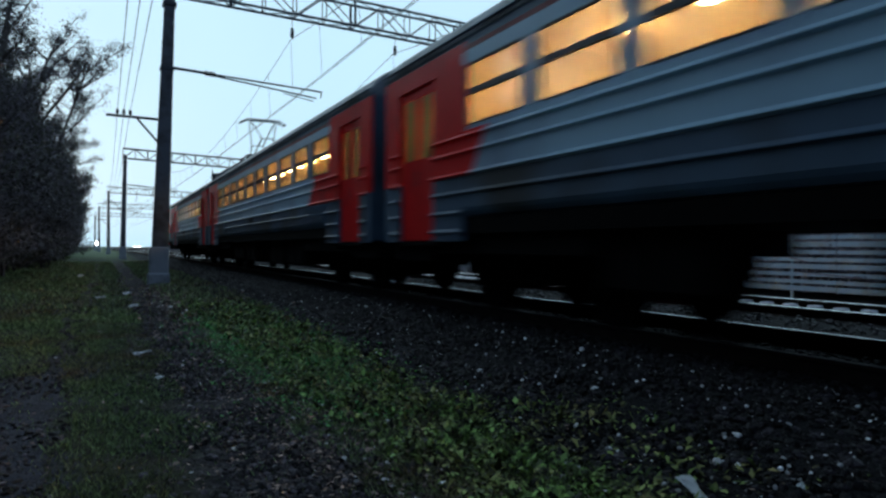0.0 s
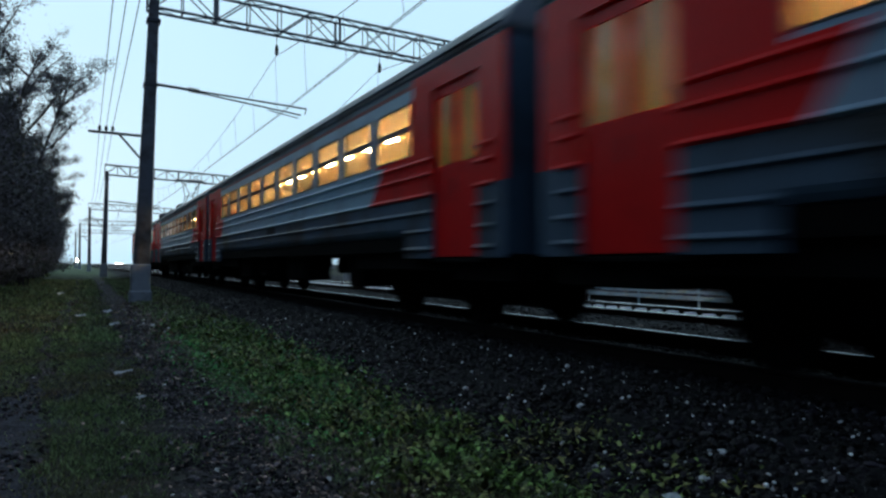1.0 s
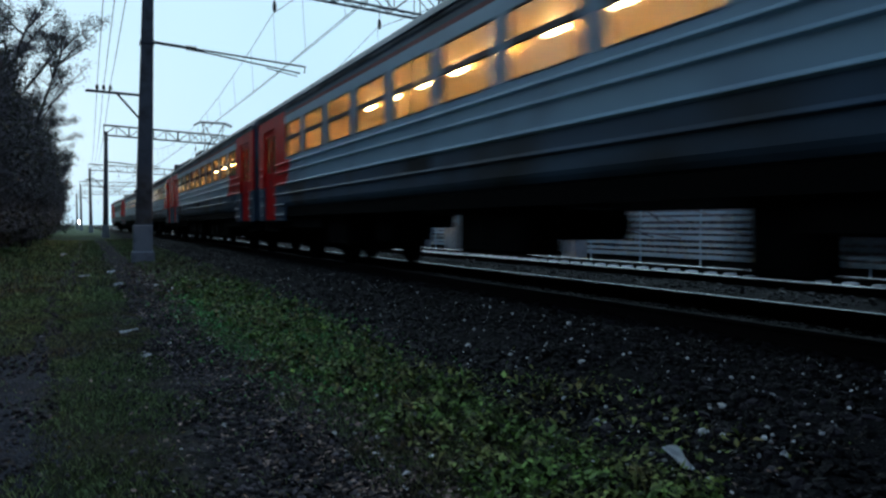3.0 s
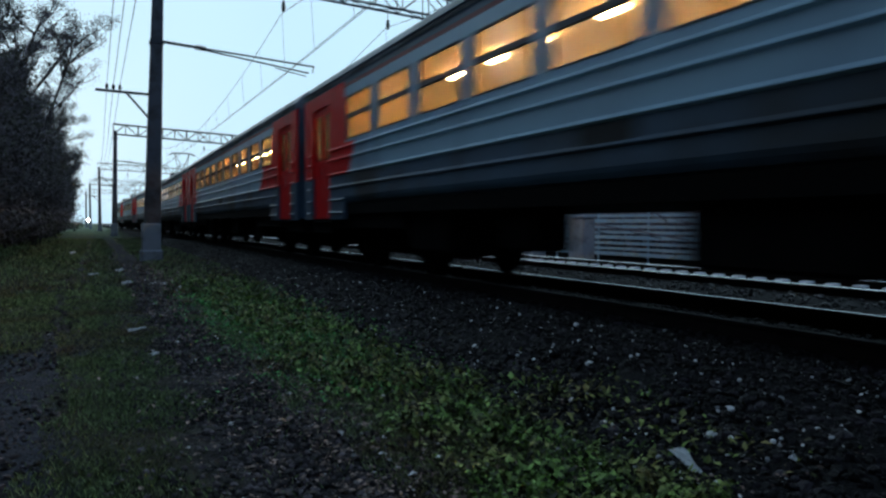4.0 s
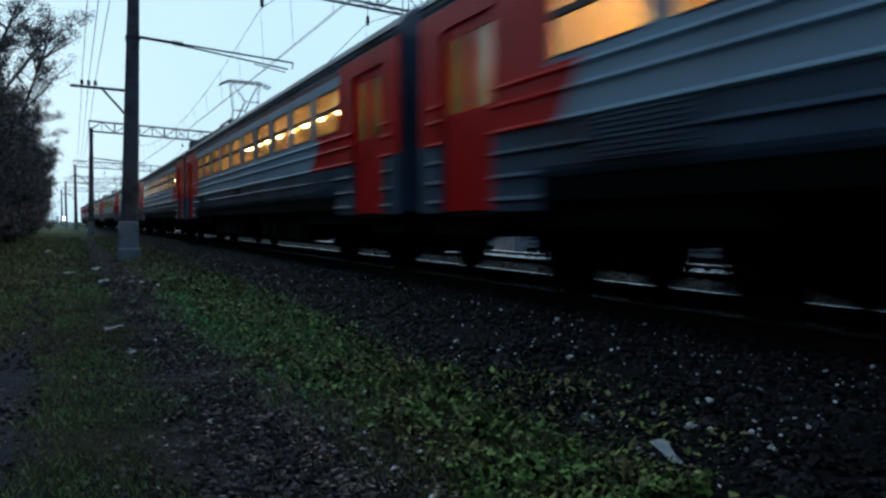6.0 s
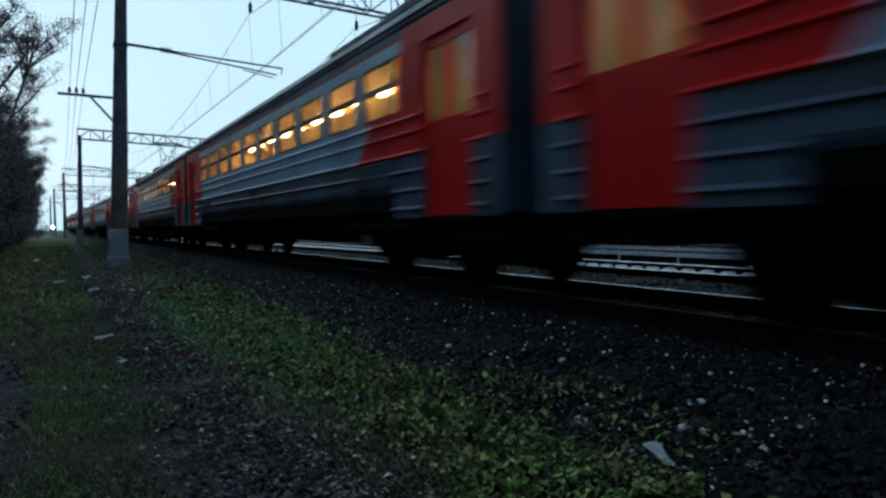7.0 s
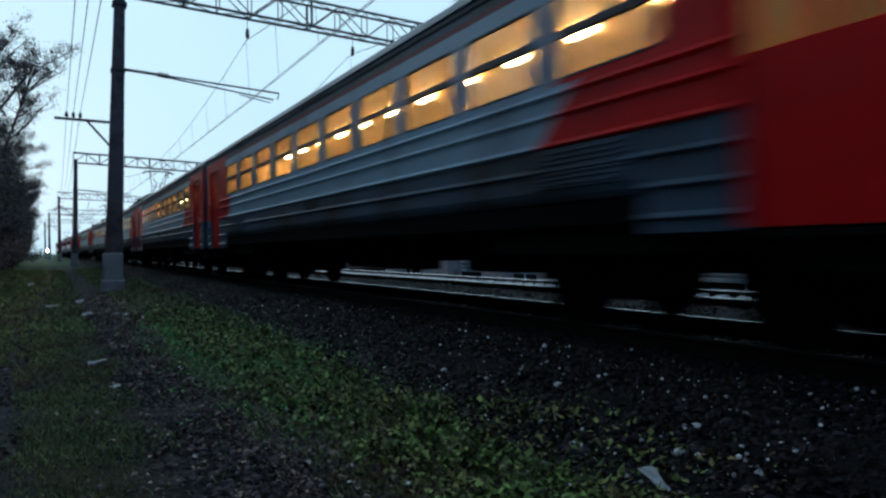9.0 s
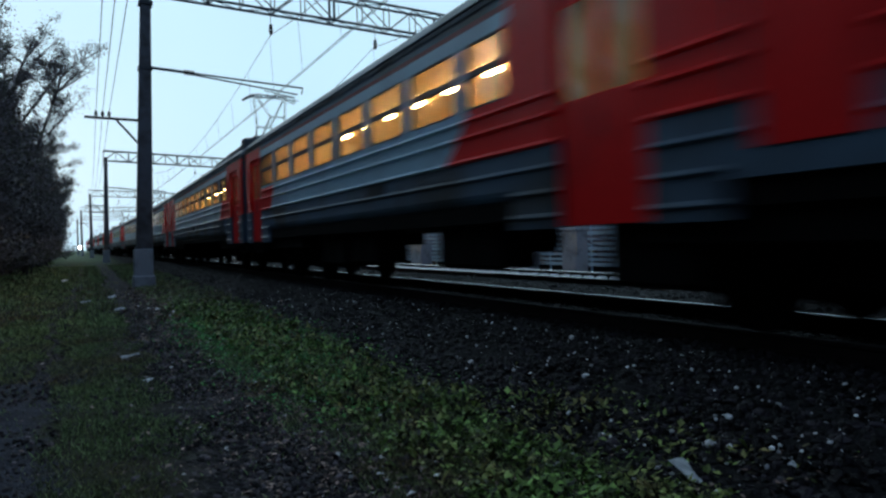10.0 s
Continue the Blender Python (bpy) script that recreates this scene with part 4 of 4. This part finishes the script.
def loose_stones(ground):
    """The separate stones at the foot of the shoulder."""
    masters = []
    for k in range(6):
        v, f = stones(np.zeros(1), np.zeros(1), np.ones(1))
        v = v.reshape(-1, 3)
        v -= v.mean(0)
        me = bpy.data.meshes.new("stone")
        me.from_pydata(v, [], f.tolist())
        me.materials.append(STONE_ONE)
        masters.append(me)
    n = 300
    x, y = rng.uniform(2.35, 3.7, n), rng.uniform(2.0, 4.4, n)
    z = heights(x, y)
    for i in range(n):
        ob = new("stone", masters[i % 6])
        ob.parent = ground
        s = rng.uniform(0.022, 0.045)
        ob.matrix_basis = Matrix.LocRotScale((x[i], y[i], z[i] + s * 0.4), Euler(rng.uniform(-0.5, 6.0, 3)), (s, s * rng.uniform(0.7, 1.2), s * 0.8))


loose_stones(GROUND)


def pale_bits():
    """Pale stones and scraps that stand out of the dark ground."""
    n = 700
    x, y = rng.uniform(2.1, 4.8, n), 2.2 + 14 * rng.uniform(0, 1, n) ** 1.6
    v, f = stones(x, y, 0.0055 + 0.013 * rng.uniform(0, 1, n) ** 2.5, 1.7)
    scatter("pale_stones", (PALE,), v, f, "scattered pale quartz stones on the dark ballast", "stones")
    spots = [(4.25, 5.44, 0.040), (3.37, 2.83, 0.028), (2.96, 2.61, 0.026), (3.44, 4.23, 0.030), (3.11, 5.48, 0.026), (4.05, 3.73, 0.024), (2.59, 2.86, 0.018)]
    for x, y, s in spots:
        v, f = stones(np.array([x]), np.array([y]), np.array([s]), 0.9)
        me = bpy.data.meshes.new("pale_stone")
        me.from_pydata(v.reshape(-1, 3), [], f.tolist())
        me.materials.append(PALE)
        tagged(new("pale_stone", me), "single pale stone lying on dark ballast", "stone", "pale stones")


pale_bits()

CLOD = material("trodden_soil_clods", (0.050, 0.041, 0.045), 0.9, vary=0.3, scale=8, bump=0.3, island=0.85, skew=3.5)


def soil_clods():
    n = 22000
    x, y = rng.normal(0.85, 0.34, n), 2.0 + 14 * rng.uniform(0, 1, n) ** 1.7
    x[:7000] = rng.uniform(-1.8, -0.2, 7000)
    v, f = stones(x, y, 0.006 + 0.020 * rng.uniform(0, 1, n) ** 2, 0.3)
    scatter("soil_clods", (CLOD,), v, f, "crumbled dark soil on the trodden path", "soil")


soil_clods()

GRASS = material("verge_grass", (0.235, 0.320, 0.140), 0.7, spec=0.15, vary=0.2, bump=0, dirt=(0.20, 0.14, 0.075), scale=0.9, dirt_amount=0.5, island=0.8, skew=1.8)
HERB = material("low_green_herbs", (0.125, 0.205, 0.050), 0.55, spec=0.2, vary=0.2, bump=0, dirt=(0.19, 0.155, 0.06), scale=2.6, dirt_amount=0.6, island=0.95, skew=2.0)
CLOVER = material("fresh_clover_turf", (0.085, 0.32, 0.085), 0.6, spec=0.15, vary=0.2, bump=0, dirt=(0.14, 0.31, 0.07), scale=1.4, dirt_amount=0.5, island=0.8, skew=1.4)
LITTER = material("fallen_brown_leaves", (0.205, 0.140, 0.115), 0.7, spec=0.2, vary=0.2, bump=0, dirt=(0.05, 0.036, 0.03), scale=3, dirt_amount=0.5, island=0.85, skew=2.5)
LITTER_PALE = material("bleached_leaves", (0.60, 0.58, 0.56), 0.75, vary=0.2, bump=0, island=0.7, skew=1.5)


def blades(n, x0, x1, y0, y1, power, h0, h1, width, keep, seed):
    g = np.random.default_rng(seed)
    x, y = g.uniform(x0, x1, n), y0 + (y1 - y0) * g.uniform(0, 1, n) ** power
    ok = keep(x, y, g)
    x, y = x[ok], y[ok]
    n = len(x)
    z = heights(x, y) - 0.005
    h, a = g.uniform(h0, h1, n), g.uniform(0, 6.28, n)
    far = np.clip(y / 8, 1, 3)
    w, lean = width * g.uniform(0.6, 1.3, n) * far, g.uniform(0.2, 0.9, n) * h
    dx, dy = np.cos(a), np.sin(a)
    p0 = np.stack([x - dy * w, y + dx * w, z], 1)
    p1 = np.stack([x + dy * w, y - dx * w, z], 1)
    p2 = np.stack([x + dx * lean * 0.4 + dy * w * 0.6, y + dy * lean * 0.4 - dx * w * 0.6, z + h * 0.65], 1)
    p3 = np.stack([x + dx * lean, y + dy * lean, z + h], 1)
    v = np.stack([p0, p1, p2, p3], 1)
    f = np.concatenate([np.stack([4 * np.arange(n) + i for i in t], 1) for t in ((0, 1, 2), (0, 2, 3))])
    return v.reshape(-1, 3), f


def turf_keep(x, y, g):
    off = x - np.array([bend(q) for q in y])
    w = off + 0.5 * (patchy(x, y, 1.1, 17) - 0.5)
    bare = ((w > 0.50) & (w < 1.25)) | ((w > -0.52) & (w < -0.33)) | ((w < -0.30) & (w > -2.4) & (y < 7.6))
    return (g.uniform(0, 1, len(x)) < 0.4 + 0.8 * patchy(x, y, 0.7, 3)) & (~bare | (g.uniform(0, 1, len(x)) < 0.06)) & (off < 2.6 + 0.02 * y)


for args in ((190000, -1.6, 2.4, 2.0, 14.0, 1.4, 0.012, 0.05, 0.0019, turf_keep, 11), (45000, -3.5, 3.0, 12.0, 60.0, 1.4, 0.04, 0.12, 0.004, turf_keep, 12),
             (20000, -9.0, -3.1, 14.0, 80.0, 1.2, 0.05, 0.22, 0.006, turf_keep, 13), (50000, -6.0, 2.4, -14.0, 2.0, 1.0, 0.02, 0.06, 0.003, turf_keep, 14)):
    v, f = blades(*args)
    scatter("grass", (GRASS,), v, f, "short damp autumn grass on the verge", "grass")


def leaves(n, x0, x1, y0, y1, power, size, lift, keep, seed, flat=0.4):
    """Small folded leaves: two triangles each way from the midrib."""
    g = np.random.default_rng(seed)
    x, y = g.uniform(x0, x1, n), y0 + (y1 - y0) * g.uniform(0, 1, n) ** power
    ok = keep(x, y, g)
    x, y = x[ok], y[ok]
    n = len(x)
    z = heights(x, y) + g.uniform(0.004, lift, n)
    a, s = g.uniform(0, 6.28, n), size * (0.4 + 1.5 * g.uniform(0, 1, n) ** 2) * np.clip(y / 7, 1, 2.2)
    t = g.normal(0, flat, n)
    dx, dy = np.cos(a), np.sin(a)
    tip = np.stack([x + dx * s, y + dy * s, z + s * t], 1)
    back = np.stack([x - dx * s, y - dy * s, z - s * t * 0.4], 1)
    up = s * g.uniform(0.05, 0.45, n)
    wd = s * g.uniform(0.4, 0.8, n)
    l = np.stack([x - dy * wd, y + dx * wd, z + up], 1)
    r = np.stack([x + dy * wd, y - dx * wd, z + up * g.uniform(0, 1, n)], 1)
    v = np.stack([back, r, tip, l], 1)
    f = np.concatenate([np.stack([4 * np.arange(n) + i for i in q], 1) for q in ((0, 1, 2), (0, 2, 3))])
    return v.reshape(-1, 3), f


def herb_keep(x, y, g):
    """A ragged band of clumps, widening over the stones where the shoulder flattens."""
    edge = 0.30 * (patchy(x, y, 1.3, 22) - 0.5)
    left = np.clip((x - 1.38 - edge) / 0.30, 0, 1)
    right = np.clip((2.52 + edge + 0.018 * y - x) / 0.34, 0, 1)
    bulge = np.exp(-((x - 2.75) / 0.34) ** 2 - ((y - 3.4) / 0.75) ** 2)
    clumps = np.clip(4.6 * patchy(x, y, 0.19, 21) - 1.75, 0.03, 1.0) * np.clip(2.6 * patchy(x, y, 1.5, 23) - 0.5, 0.25, 1)
    return g.uniform(0, 1, len(x)) < np.maximum(left * right, 0.32 * bulge) * clumps * np.clip((16 - y) / 7, 0.06, 1)


def clover_keep(x, y, g):
    spot = np.exp(-((x - 1.72 - 0.02 * y) / 0.55) ** 2 - ((y - 9.0) / 3.2) ** 2)
    return g.uniform(0, 1, len(x)) < 1.5 * spot * np.clip(2.6 * patchy(x, y, 0.6, 25) - 0.55, 0.08, 1.0)


herb_label = "low ragged green herbs with yellowing leaves at the ballast foot"
v, f = leaves(230000, 1.0, 3.4, 2.0, 16.0, 1.5, 0.0165, 0.12, herb_keep, 31, 0.85)
scatter("ground_herbs", (HERB,), v, f, herb_label, "plants")
v, f = leaves(50000, 0.9, 3.0, -14.0, 2.0, 1.0, 0.018, 0.10, herb_keep, 32)
scatter("ground_herbs", (HERB,), v, f, herb_label, "plants")
v, f = leaves(90000, 0.7, 3.2, 4.5, 15.0, 1.2, 0.0125, 0.06, clover_keep, 33, 0.5)
scatter("clover", (CLOVER,), v, f, "bright fresh clover patch beside the ballast foot", "plants")


def litter_keep(x, y, g):
    off = x - 0.015 * y
    return g.uniform(0, 1, len(x)) < (np.exp(-((off - 1.20) / 0.36) ** 2) + 0.40 * np.exp(-((off - 1.3) / 1.0) ** 2)) * np.clip(2.2 * patchy(x, y, 0.45, 41) - 0.35, 0.08, 1.1)


v, f = leaves(90000, -0.8, 3.4, 2.0, 24.0, 1.7, 0.0135, 0.03, litter_keep, 51, 0.3)
scatter("fallen_leaves", (LITTER,), v, f, "wet brown fallen leaves strewn over soil and turf", "leaves")
v, f = leaves(15000, -0.8, 3.0, -14.0, 2.0, 1.0, 0.021, 0.03, litter_keep, 53, 0.3)
scatter("fallen_leaves", (LITTER,), v, f, "wet brown fallen leaves strewn over soil and turf", "leaves")
v, f = leaves(4200, -1.6, 3.4, 2.0, 24.0, 1.7, 0.017, 0.03, litter_keep, 52, 0.3)
scatter("bleached_leaves", (LITTER_PALE,), v, f, "pale bleached leaves strewn over soil and turf", "leaves")



def fleck_keep(x, y, g):
    return g.uniform(0, 1, len(x)) < np.clip(2.0 * patchy(x, y, 0.8, 43) - 0.3, 0.1, 1.0)


v, f = leaves(1100, 2.1, 4.5, 2.0, 14.0, 1.5, 0.0105, 0.05, fleck_keep, 54, 0.35)
scatter("bleached_leaves", (LITTER_PALE,), v, f, "small bleached leaves caught among dark ballast stones", "leaves")

PAPER = material("white_litter_paper", (0.82, 0.84, 0.85), 0.7, vary=0.08, scale=10, bump=0.1)


def scrap(x, y, w, d, turn, lift=0.02, tilt=8, dip=-6, label="crumpled white paper scrap on the stones"):
    bm = bmesh.new()
    g = np.random.default_rng(int(1000 * abs(x) + 10 * y))
    n = 4
    grid = [[bm.verts.new(((i / n - 0.5) * w, (j / n - 0.5) * d * (1 - 0.35 * i / n), g.uniform(0, 0.25) * min(w, d))) for j in range(n + 1)] for i in range(n + 1)]
    for i in range(n):
        for j in range(n):
            bm.faces.new((grid[i][j], grid[i + 1][j], grid[i + 1][j + 1], grid[i][j + 1]))
    bmesh.ops.solidify(bm, geom=bm.faces[:], thickness=0.002)
    ob = part("paper_scrap", bm, PAPER)
    z = float(np.interp(x, PROFILE_X, PROFILE_Z))
    ob.matrix_basis = pose(x, y, z + lift, tilt, dip, turn)
    return tagged(ob, label, "litter", "litter on the verge")


scrap(2.53, 2.37, 0.18, 0.085, -100, 0.06, 6, 22)
scrap(3.03, 2.16, 0.06, 0.04, 20)
scrap(3.07, 2.08, 0.05, 0.04, 70)
scrap(0.39, 8.6, 0.20, 0.10, 10, 0.025, 10, -6, "flat pale plastic scrap trodden into the path")
scrap(0.47, 6.97, 0.09, 0.06, 40, 0.025, 14, -6, "flat pale plastic scrap trodden into the path")
scrap(0.49, 19.2, 0.24, 0.14, 40, 0.07, 24)
scrap(0.52, 15.3, 0.18, 0.10, 10, 0.06, 24)
scrap(-0.10, 17.5, 0.22, 0.10, 0, 0.07, 24)
scrap(-0.86, 30.0, 0.24, 0.16, 25, 0.10, 24)

# ---- bare trees and scrub along the path, with unseen rows that block the sky ----
BARK = material("dark_wet_bark", (0.10, 0.085, 0.082), 0.9, vary=0.3, scale=3, grain=20, bump=0.5)
TWIG = material("bare_brown_twigs", (0.28, 0.25, 0.28), 0.85, vary=0.2, bump=0, island=0.5)
DEAD = material("withered_leaves", (0.125, 0.106, 0.100), 0.8, vary=0.2, bump=0, island=0.7, dirt=(0.085, 0.092, 0.055), scale=0.5, dirt_amount=0.6)


def prisms(a, b, r0, r1):
    """Three-sided tapering sticks from a to b."""
    n = len(a)
    d = b - a
    d /= np.linalg.norm(d, axis=1)[:, None] + 1e-9
    ref = np.where(np.abs(d[:, 2:3]) > 0.9, np.array([[1.0, 0, 0]]), np.array([[0, 0, 1.0]]))
    u = np.cross(d, ref)
    u /= np.linalg.norm(u, axis=1)[:, None]
    w = np.cross(d, u)
    ring = []
    for p, r in ((a, r0), (b, r1)):
        for k in range(3):
            t = 2 * np.pi * k / 3
            ring.append(p + (u * np.cos(t) + w * np.sin(t)) * r[:, None])
    v = np.stack(ring, 1)
    base = 6 * np.arange(n)
    f = np.concatenate([np.stack([base + i for i in q], 1) for q in ((0, 1, 4, 3), (1, 2, 5, 4), (2, 0, 3, 5))])
    return v.reshape(-1, 3), f


def grow(seed, height, spread, stems, levels, kids, start=0.12, reach=0.42):
    """Branching: each level springs from points along the one before."""
    g = np.random.default_rng(seed)
    levels_out = []
    a = np.zeros((stems, 3))
    a[:, :2] = g.normal(0, 0.12 * stems ** 0.5, (stems, 2))
    d = np.stack([g.normal(0, 0.12, stems), g.normal(0, 0.12, stems), np.ones(stems)], 1)
    L = height * g.uniform(0.5, 0.8, stems)
    r = 0.016 * L
    for lev in range(levels):
        d /= np.linalg.norm(d, axis=1)[:, None]
        pieces = 3
        p, q = a.copy(), d.copy()
        pts = [p]
        for k in range(pieces):
            q = q + g.normal(0, 0.16, q.shape) + np.array([0, 0, 0.05])
            q /= np.linalg.norm(q, axis=1)[:, None]
            p = p + q * (L / pieces)[:, None]
            pts.append(p)
        segs = [(pts[k], pts[k + 1], r * (1 - 0.28 * k), r * (1 - 0.28 * (k + 1))) for k in range(pieces)]
        levels_out.append(tuple(np.concatenate([s[i] for s in segs]) for i in range(4)))
        if lev == levels - 1:
            break
        n = kids[lev]
        u = g.uniform(0.15 if lev else start, 1.0, (len(a), n))
        idx = np.minimum((u * pieces).astype(int), pieces - 1)
        fr = u * pieces - idx
        P = np.stack(pts, 1)
        rows = np.arange(len(a))[:, None]
        na = P[rows, idx] * (1 - fr[..., None]) + P[rows, idx + 1] * fr[..., None]
        side = g.normal(0, 1, (len(a), n, 3))
        side[..., 2] = np.abs(side[..., 2]) * 0.5
        nd = 0.55 * d[:, None] + spread * side / (np.linalg.norm(side, axis=2)[..., None] + 1e-9)
        nl = (L[:, None] * g.uniform(0.7 * reach, 1.25 * reach, (len(a), n))) * (1.15 - 0.5 * u)
        nr = np.maximum(r[:, None] * 0.48 * (1 - 0.4 * u), 0.006)
        a, d, L, r = na.reshape(-1, 3), nd.reshape(-1, 3), nl.reshape(-1), nr.reshape(-1)
    return levels_out


def plant(name, seed, height, spread, stems, levels, kids, n_leaf, leaf, label, category, group, start=0.12, leaf_top=1.0, reach=0.40):
    root = new(name)
    lv = grow(seed, height, spread, stems, levels, kids, start, reach)
    cut = 2
    for nm, parts_, mat in (("trunk", lv[:cut], BARK), ("crown", lv[cut:], TWIG)):
        arr = [np.concatenate([s[i] for s in parts_]) for i in range(4)]
        v, f = prisms(*arr)
        me = bpy.data.meshes.new(nm)
        me.from_pydata(v, [], f.tolist())
        me.materials.append(mat)
        new(nm, me).parent = root
    tips = lv[-1][1]
    g = np.random.default_rng(seed + 100)
    tips = tips[tips[:, 2] < height * leaf_top]
    at = tips[g.integers(0, len(tips), n_leaf)] + g.normal(0, 0.12, (n_leaf, 3))
    e1, e2 = g.normal(0, 1, (n_leaf, 3)), g.normal(0, 1, (n_leaf, 3))
    e1 *= leaf / np.linalg.norm(e1, axis=1)[:, None]
    e2 *= 0.6 * leaf / np.linalg.norm(e2, axis=1)[:, None]
    v = np.stack([at - e1, at + e2, at + e1, at - e2], 1).reshape(-1, 3)
    f = np.stack([4 * np.arange(n_leaf) + i for i in range(4)], 1)
    me = bpy.data.meshes.new("leaves")
    me.from_pydata(v, [], f.tolist())
    me.materials.append(DEAD)
    new("leaves", me).parent = root
    return tagged(root, label, category, group)


tree_label = "bare brown-twigged tree in late autumn beside the path"
TREES = [plant("tree", 61 + k, h, 0.95, 5, 5, (13, 8, 7, 5), 30000, 0.042, tree_label, "tree", "trees along the path", leaf_top=0.95, reach=0.31) for k, h in enumerate((13.6, 15.0, 13.0))]
shrub_label = "dense leafless shrub with withered leaves beside the path"
SHRUBS = [plant("shrub", 81 + k, h, 1.1, 11, 4, (12, 8, 7), 14000, 0.06, shrub_label, "shrub", "shrubs along the path", 0.03, reach=0.52) for k, h in enumerate((5.6, 6.6))]
spots = []
for k in range(34):
    y = 24.5 + 2.8 * k
    spots.append((TREES, -4.6 - 1.4 * (k % 2) + rng.uniform(-0.6, 0.4), y, rng.uniform(0.9, 1.2), k))
for k in range(34):
    y = 23.0 + 2.8 * k
    spots.append((SHRUBS, -4.3 - 1.6 * (k % 2) + rng.uniform(-0.4, 0.4), y, rng.uniform(1.0, 1.4), k))
for k in range(14):
    spots.append((SHRUBS, -3.6 + rng.uniform(-0.4, 0.3), 42.0 + 5.2 * k, rng.uniform(0.6, 0.85), k + 1))
# Unseen shrubs beside and behind the camera, added to block sky light.
for k in range(14):
    spots.append((SHRUBS, -8.2 - 1.6 * (k % 2) + rng.uniform(-0.4, 0.4), 20.0 - 3.2 * k, rng.uniform(0.9, 1.25), k))
# Unseen trees behind them, which likewise dim the near train side.
for k in range(9):
    spots.append((TREES, -9.6 - 1.2 * (k % 2), 19.0 - 5.0 * k, rng.uniform(0.9, 1.1), k))
used = set()
for kinds, x, y, s, k in spots:
    src = kinds[k % len(kinds)]
    z = float(np.interp(x, PROFILE_X, PROFILE_Z)) - 0.05
    m = pose(x + bend(y), y, z, 0, 0, float(rng.uniform(0, 360)))
    if src.name in used:
        ob = copy_thing(src, m)
    else:
        used.add(src.name)
        ob = src
        ob.matrix_basis = m
    ob.scale = (s, s, s)

# ---- far woods and distant lamps ----
def far_wood(x0, x1, y0, y1, n, h, seed, label):
    g = np.random.default_rng(seed)
    a = np.stack([g.uniform(x0, x1, n), g.uniform(y0, y1, n), np.full(n, -0.3)], 1)
    b = a + np.stack([g.normal(0, 0.5, n), g.normal(0, 0.5, n), h * g.uniform(0.5, 1.1, n)], 1)
    c = a + (b - a) * g.uniform(0.2, 0.9, n)[:, None]
    d = c + np.stack([g.normal(0, 1.6, n), g.normal(0, 1.6, n), g.uniform(0.2, 1.8, n)], 1)
    v1, f1 = prisms(a, b, np.full(n, 0.07), np.full(n, 0.02))
    v2, f2 = prisms(c, d, np.full(n, 0.035), np.full(n, 0.012))
    scatter("far_wood", (TWIG,), np.concatenate([v1, v2]), np.concatenate([f1, f2 + len(v1)]), label, "woods")


far_wood(17.6, 22, -6, 46, 7000, 1.9, 74, "dark leafless scrub behind the fence")
far_wood(-16, -6, 20, 120, 5000, 7.5, 71, "bare thicket behind the path trees")
far_wood(-45, -10, 120, 300, 4000, 9, 72, "distant bare woods along the line")
far_wood(18, 60, 160, 300, 1500, 7, 73, "distant bare woods beyond the tracks")

HEADLAMP = glowing("white_distant_lamp", (1.0, 0.93, 0.82), 40.0)


# A far headlight as a glowing sphere; the post is added to carry it.
def distant_lamp(x, y, z, r):
    root = new("lamp_post")
    root.location = (x, y, -0.45)
    bm = bmesh.new()
    rod(bm, (0, 0, 0), (0, 0, z + 0.45 - r), 0.06, 8)
    part("post", bm, IRON, root)
    bm = bmesh.new()
    bmesh.ops.create_uvsphere(bm, u_segments=12, v_segments=8, radius=r, matrix=Matrix.Translation((0, 0, z + 0.45)))
    part("lamp_head", bm, HEADLAMP, root, "glowing white lamp")
    return tagged(root, "small lit white headlight far along the line, on an added post", "lamp", "distant lamps")


# Radius oversized: the blooming glow is put into the sphere's size.
distant_lamp(-2.54, 235.0, 1.75, 0.45)
# The two headlights of a distant car.
distant_lamp(8.4, 238.0, 0.75, 0.13)
distant_lamp(9.6, 238.0, 0.75, 0.13)


# ---- what moves ----
def motions():
    steps = [0.5 * k for k in range(21)]
    for car, i, turned in CARS:
        walk(car, [(t, car_pose(i, turned, t)) for t in steps])
        for bogie in car.children:
            for wheel in bogie.children:
                if wheel.name.startswith("wheelset"):
                    at = wheel.location.copy()
                    way = 1 if turned else -1
                    walk(wheel, [(k / 30, pose(*at, way * math.degrees(travelled(k / 30) / 0.475))) for k in range(301)])


motions()
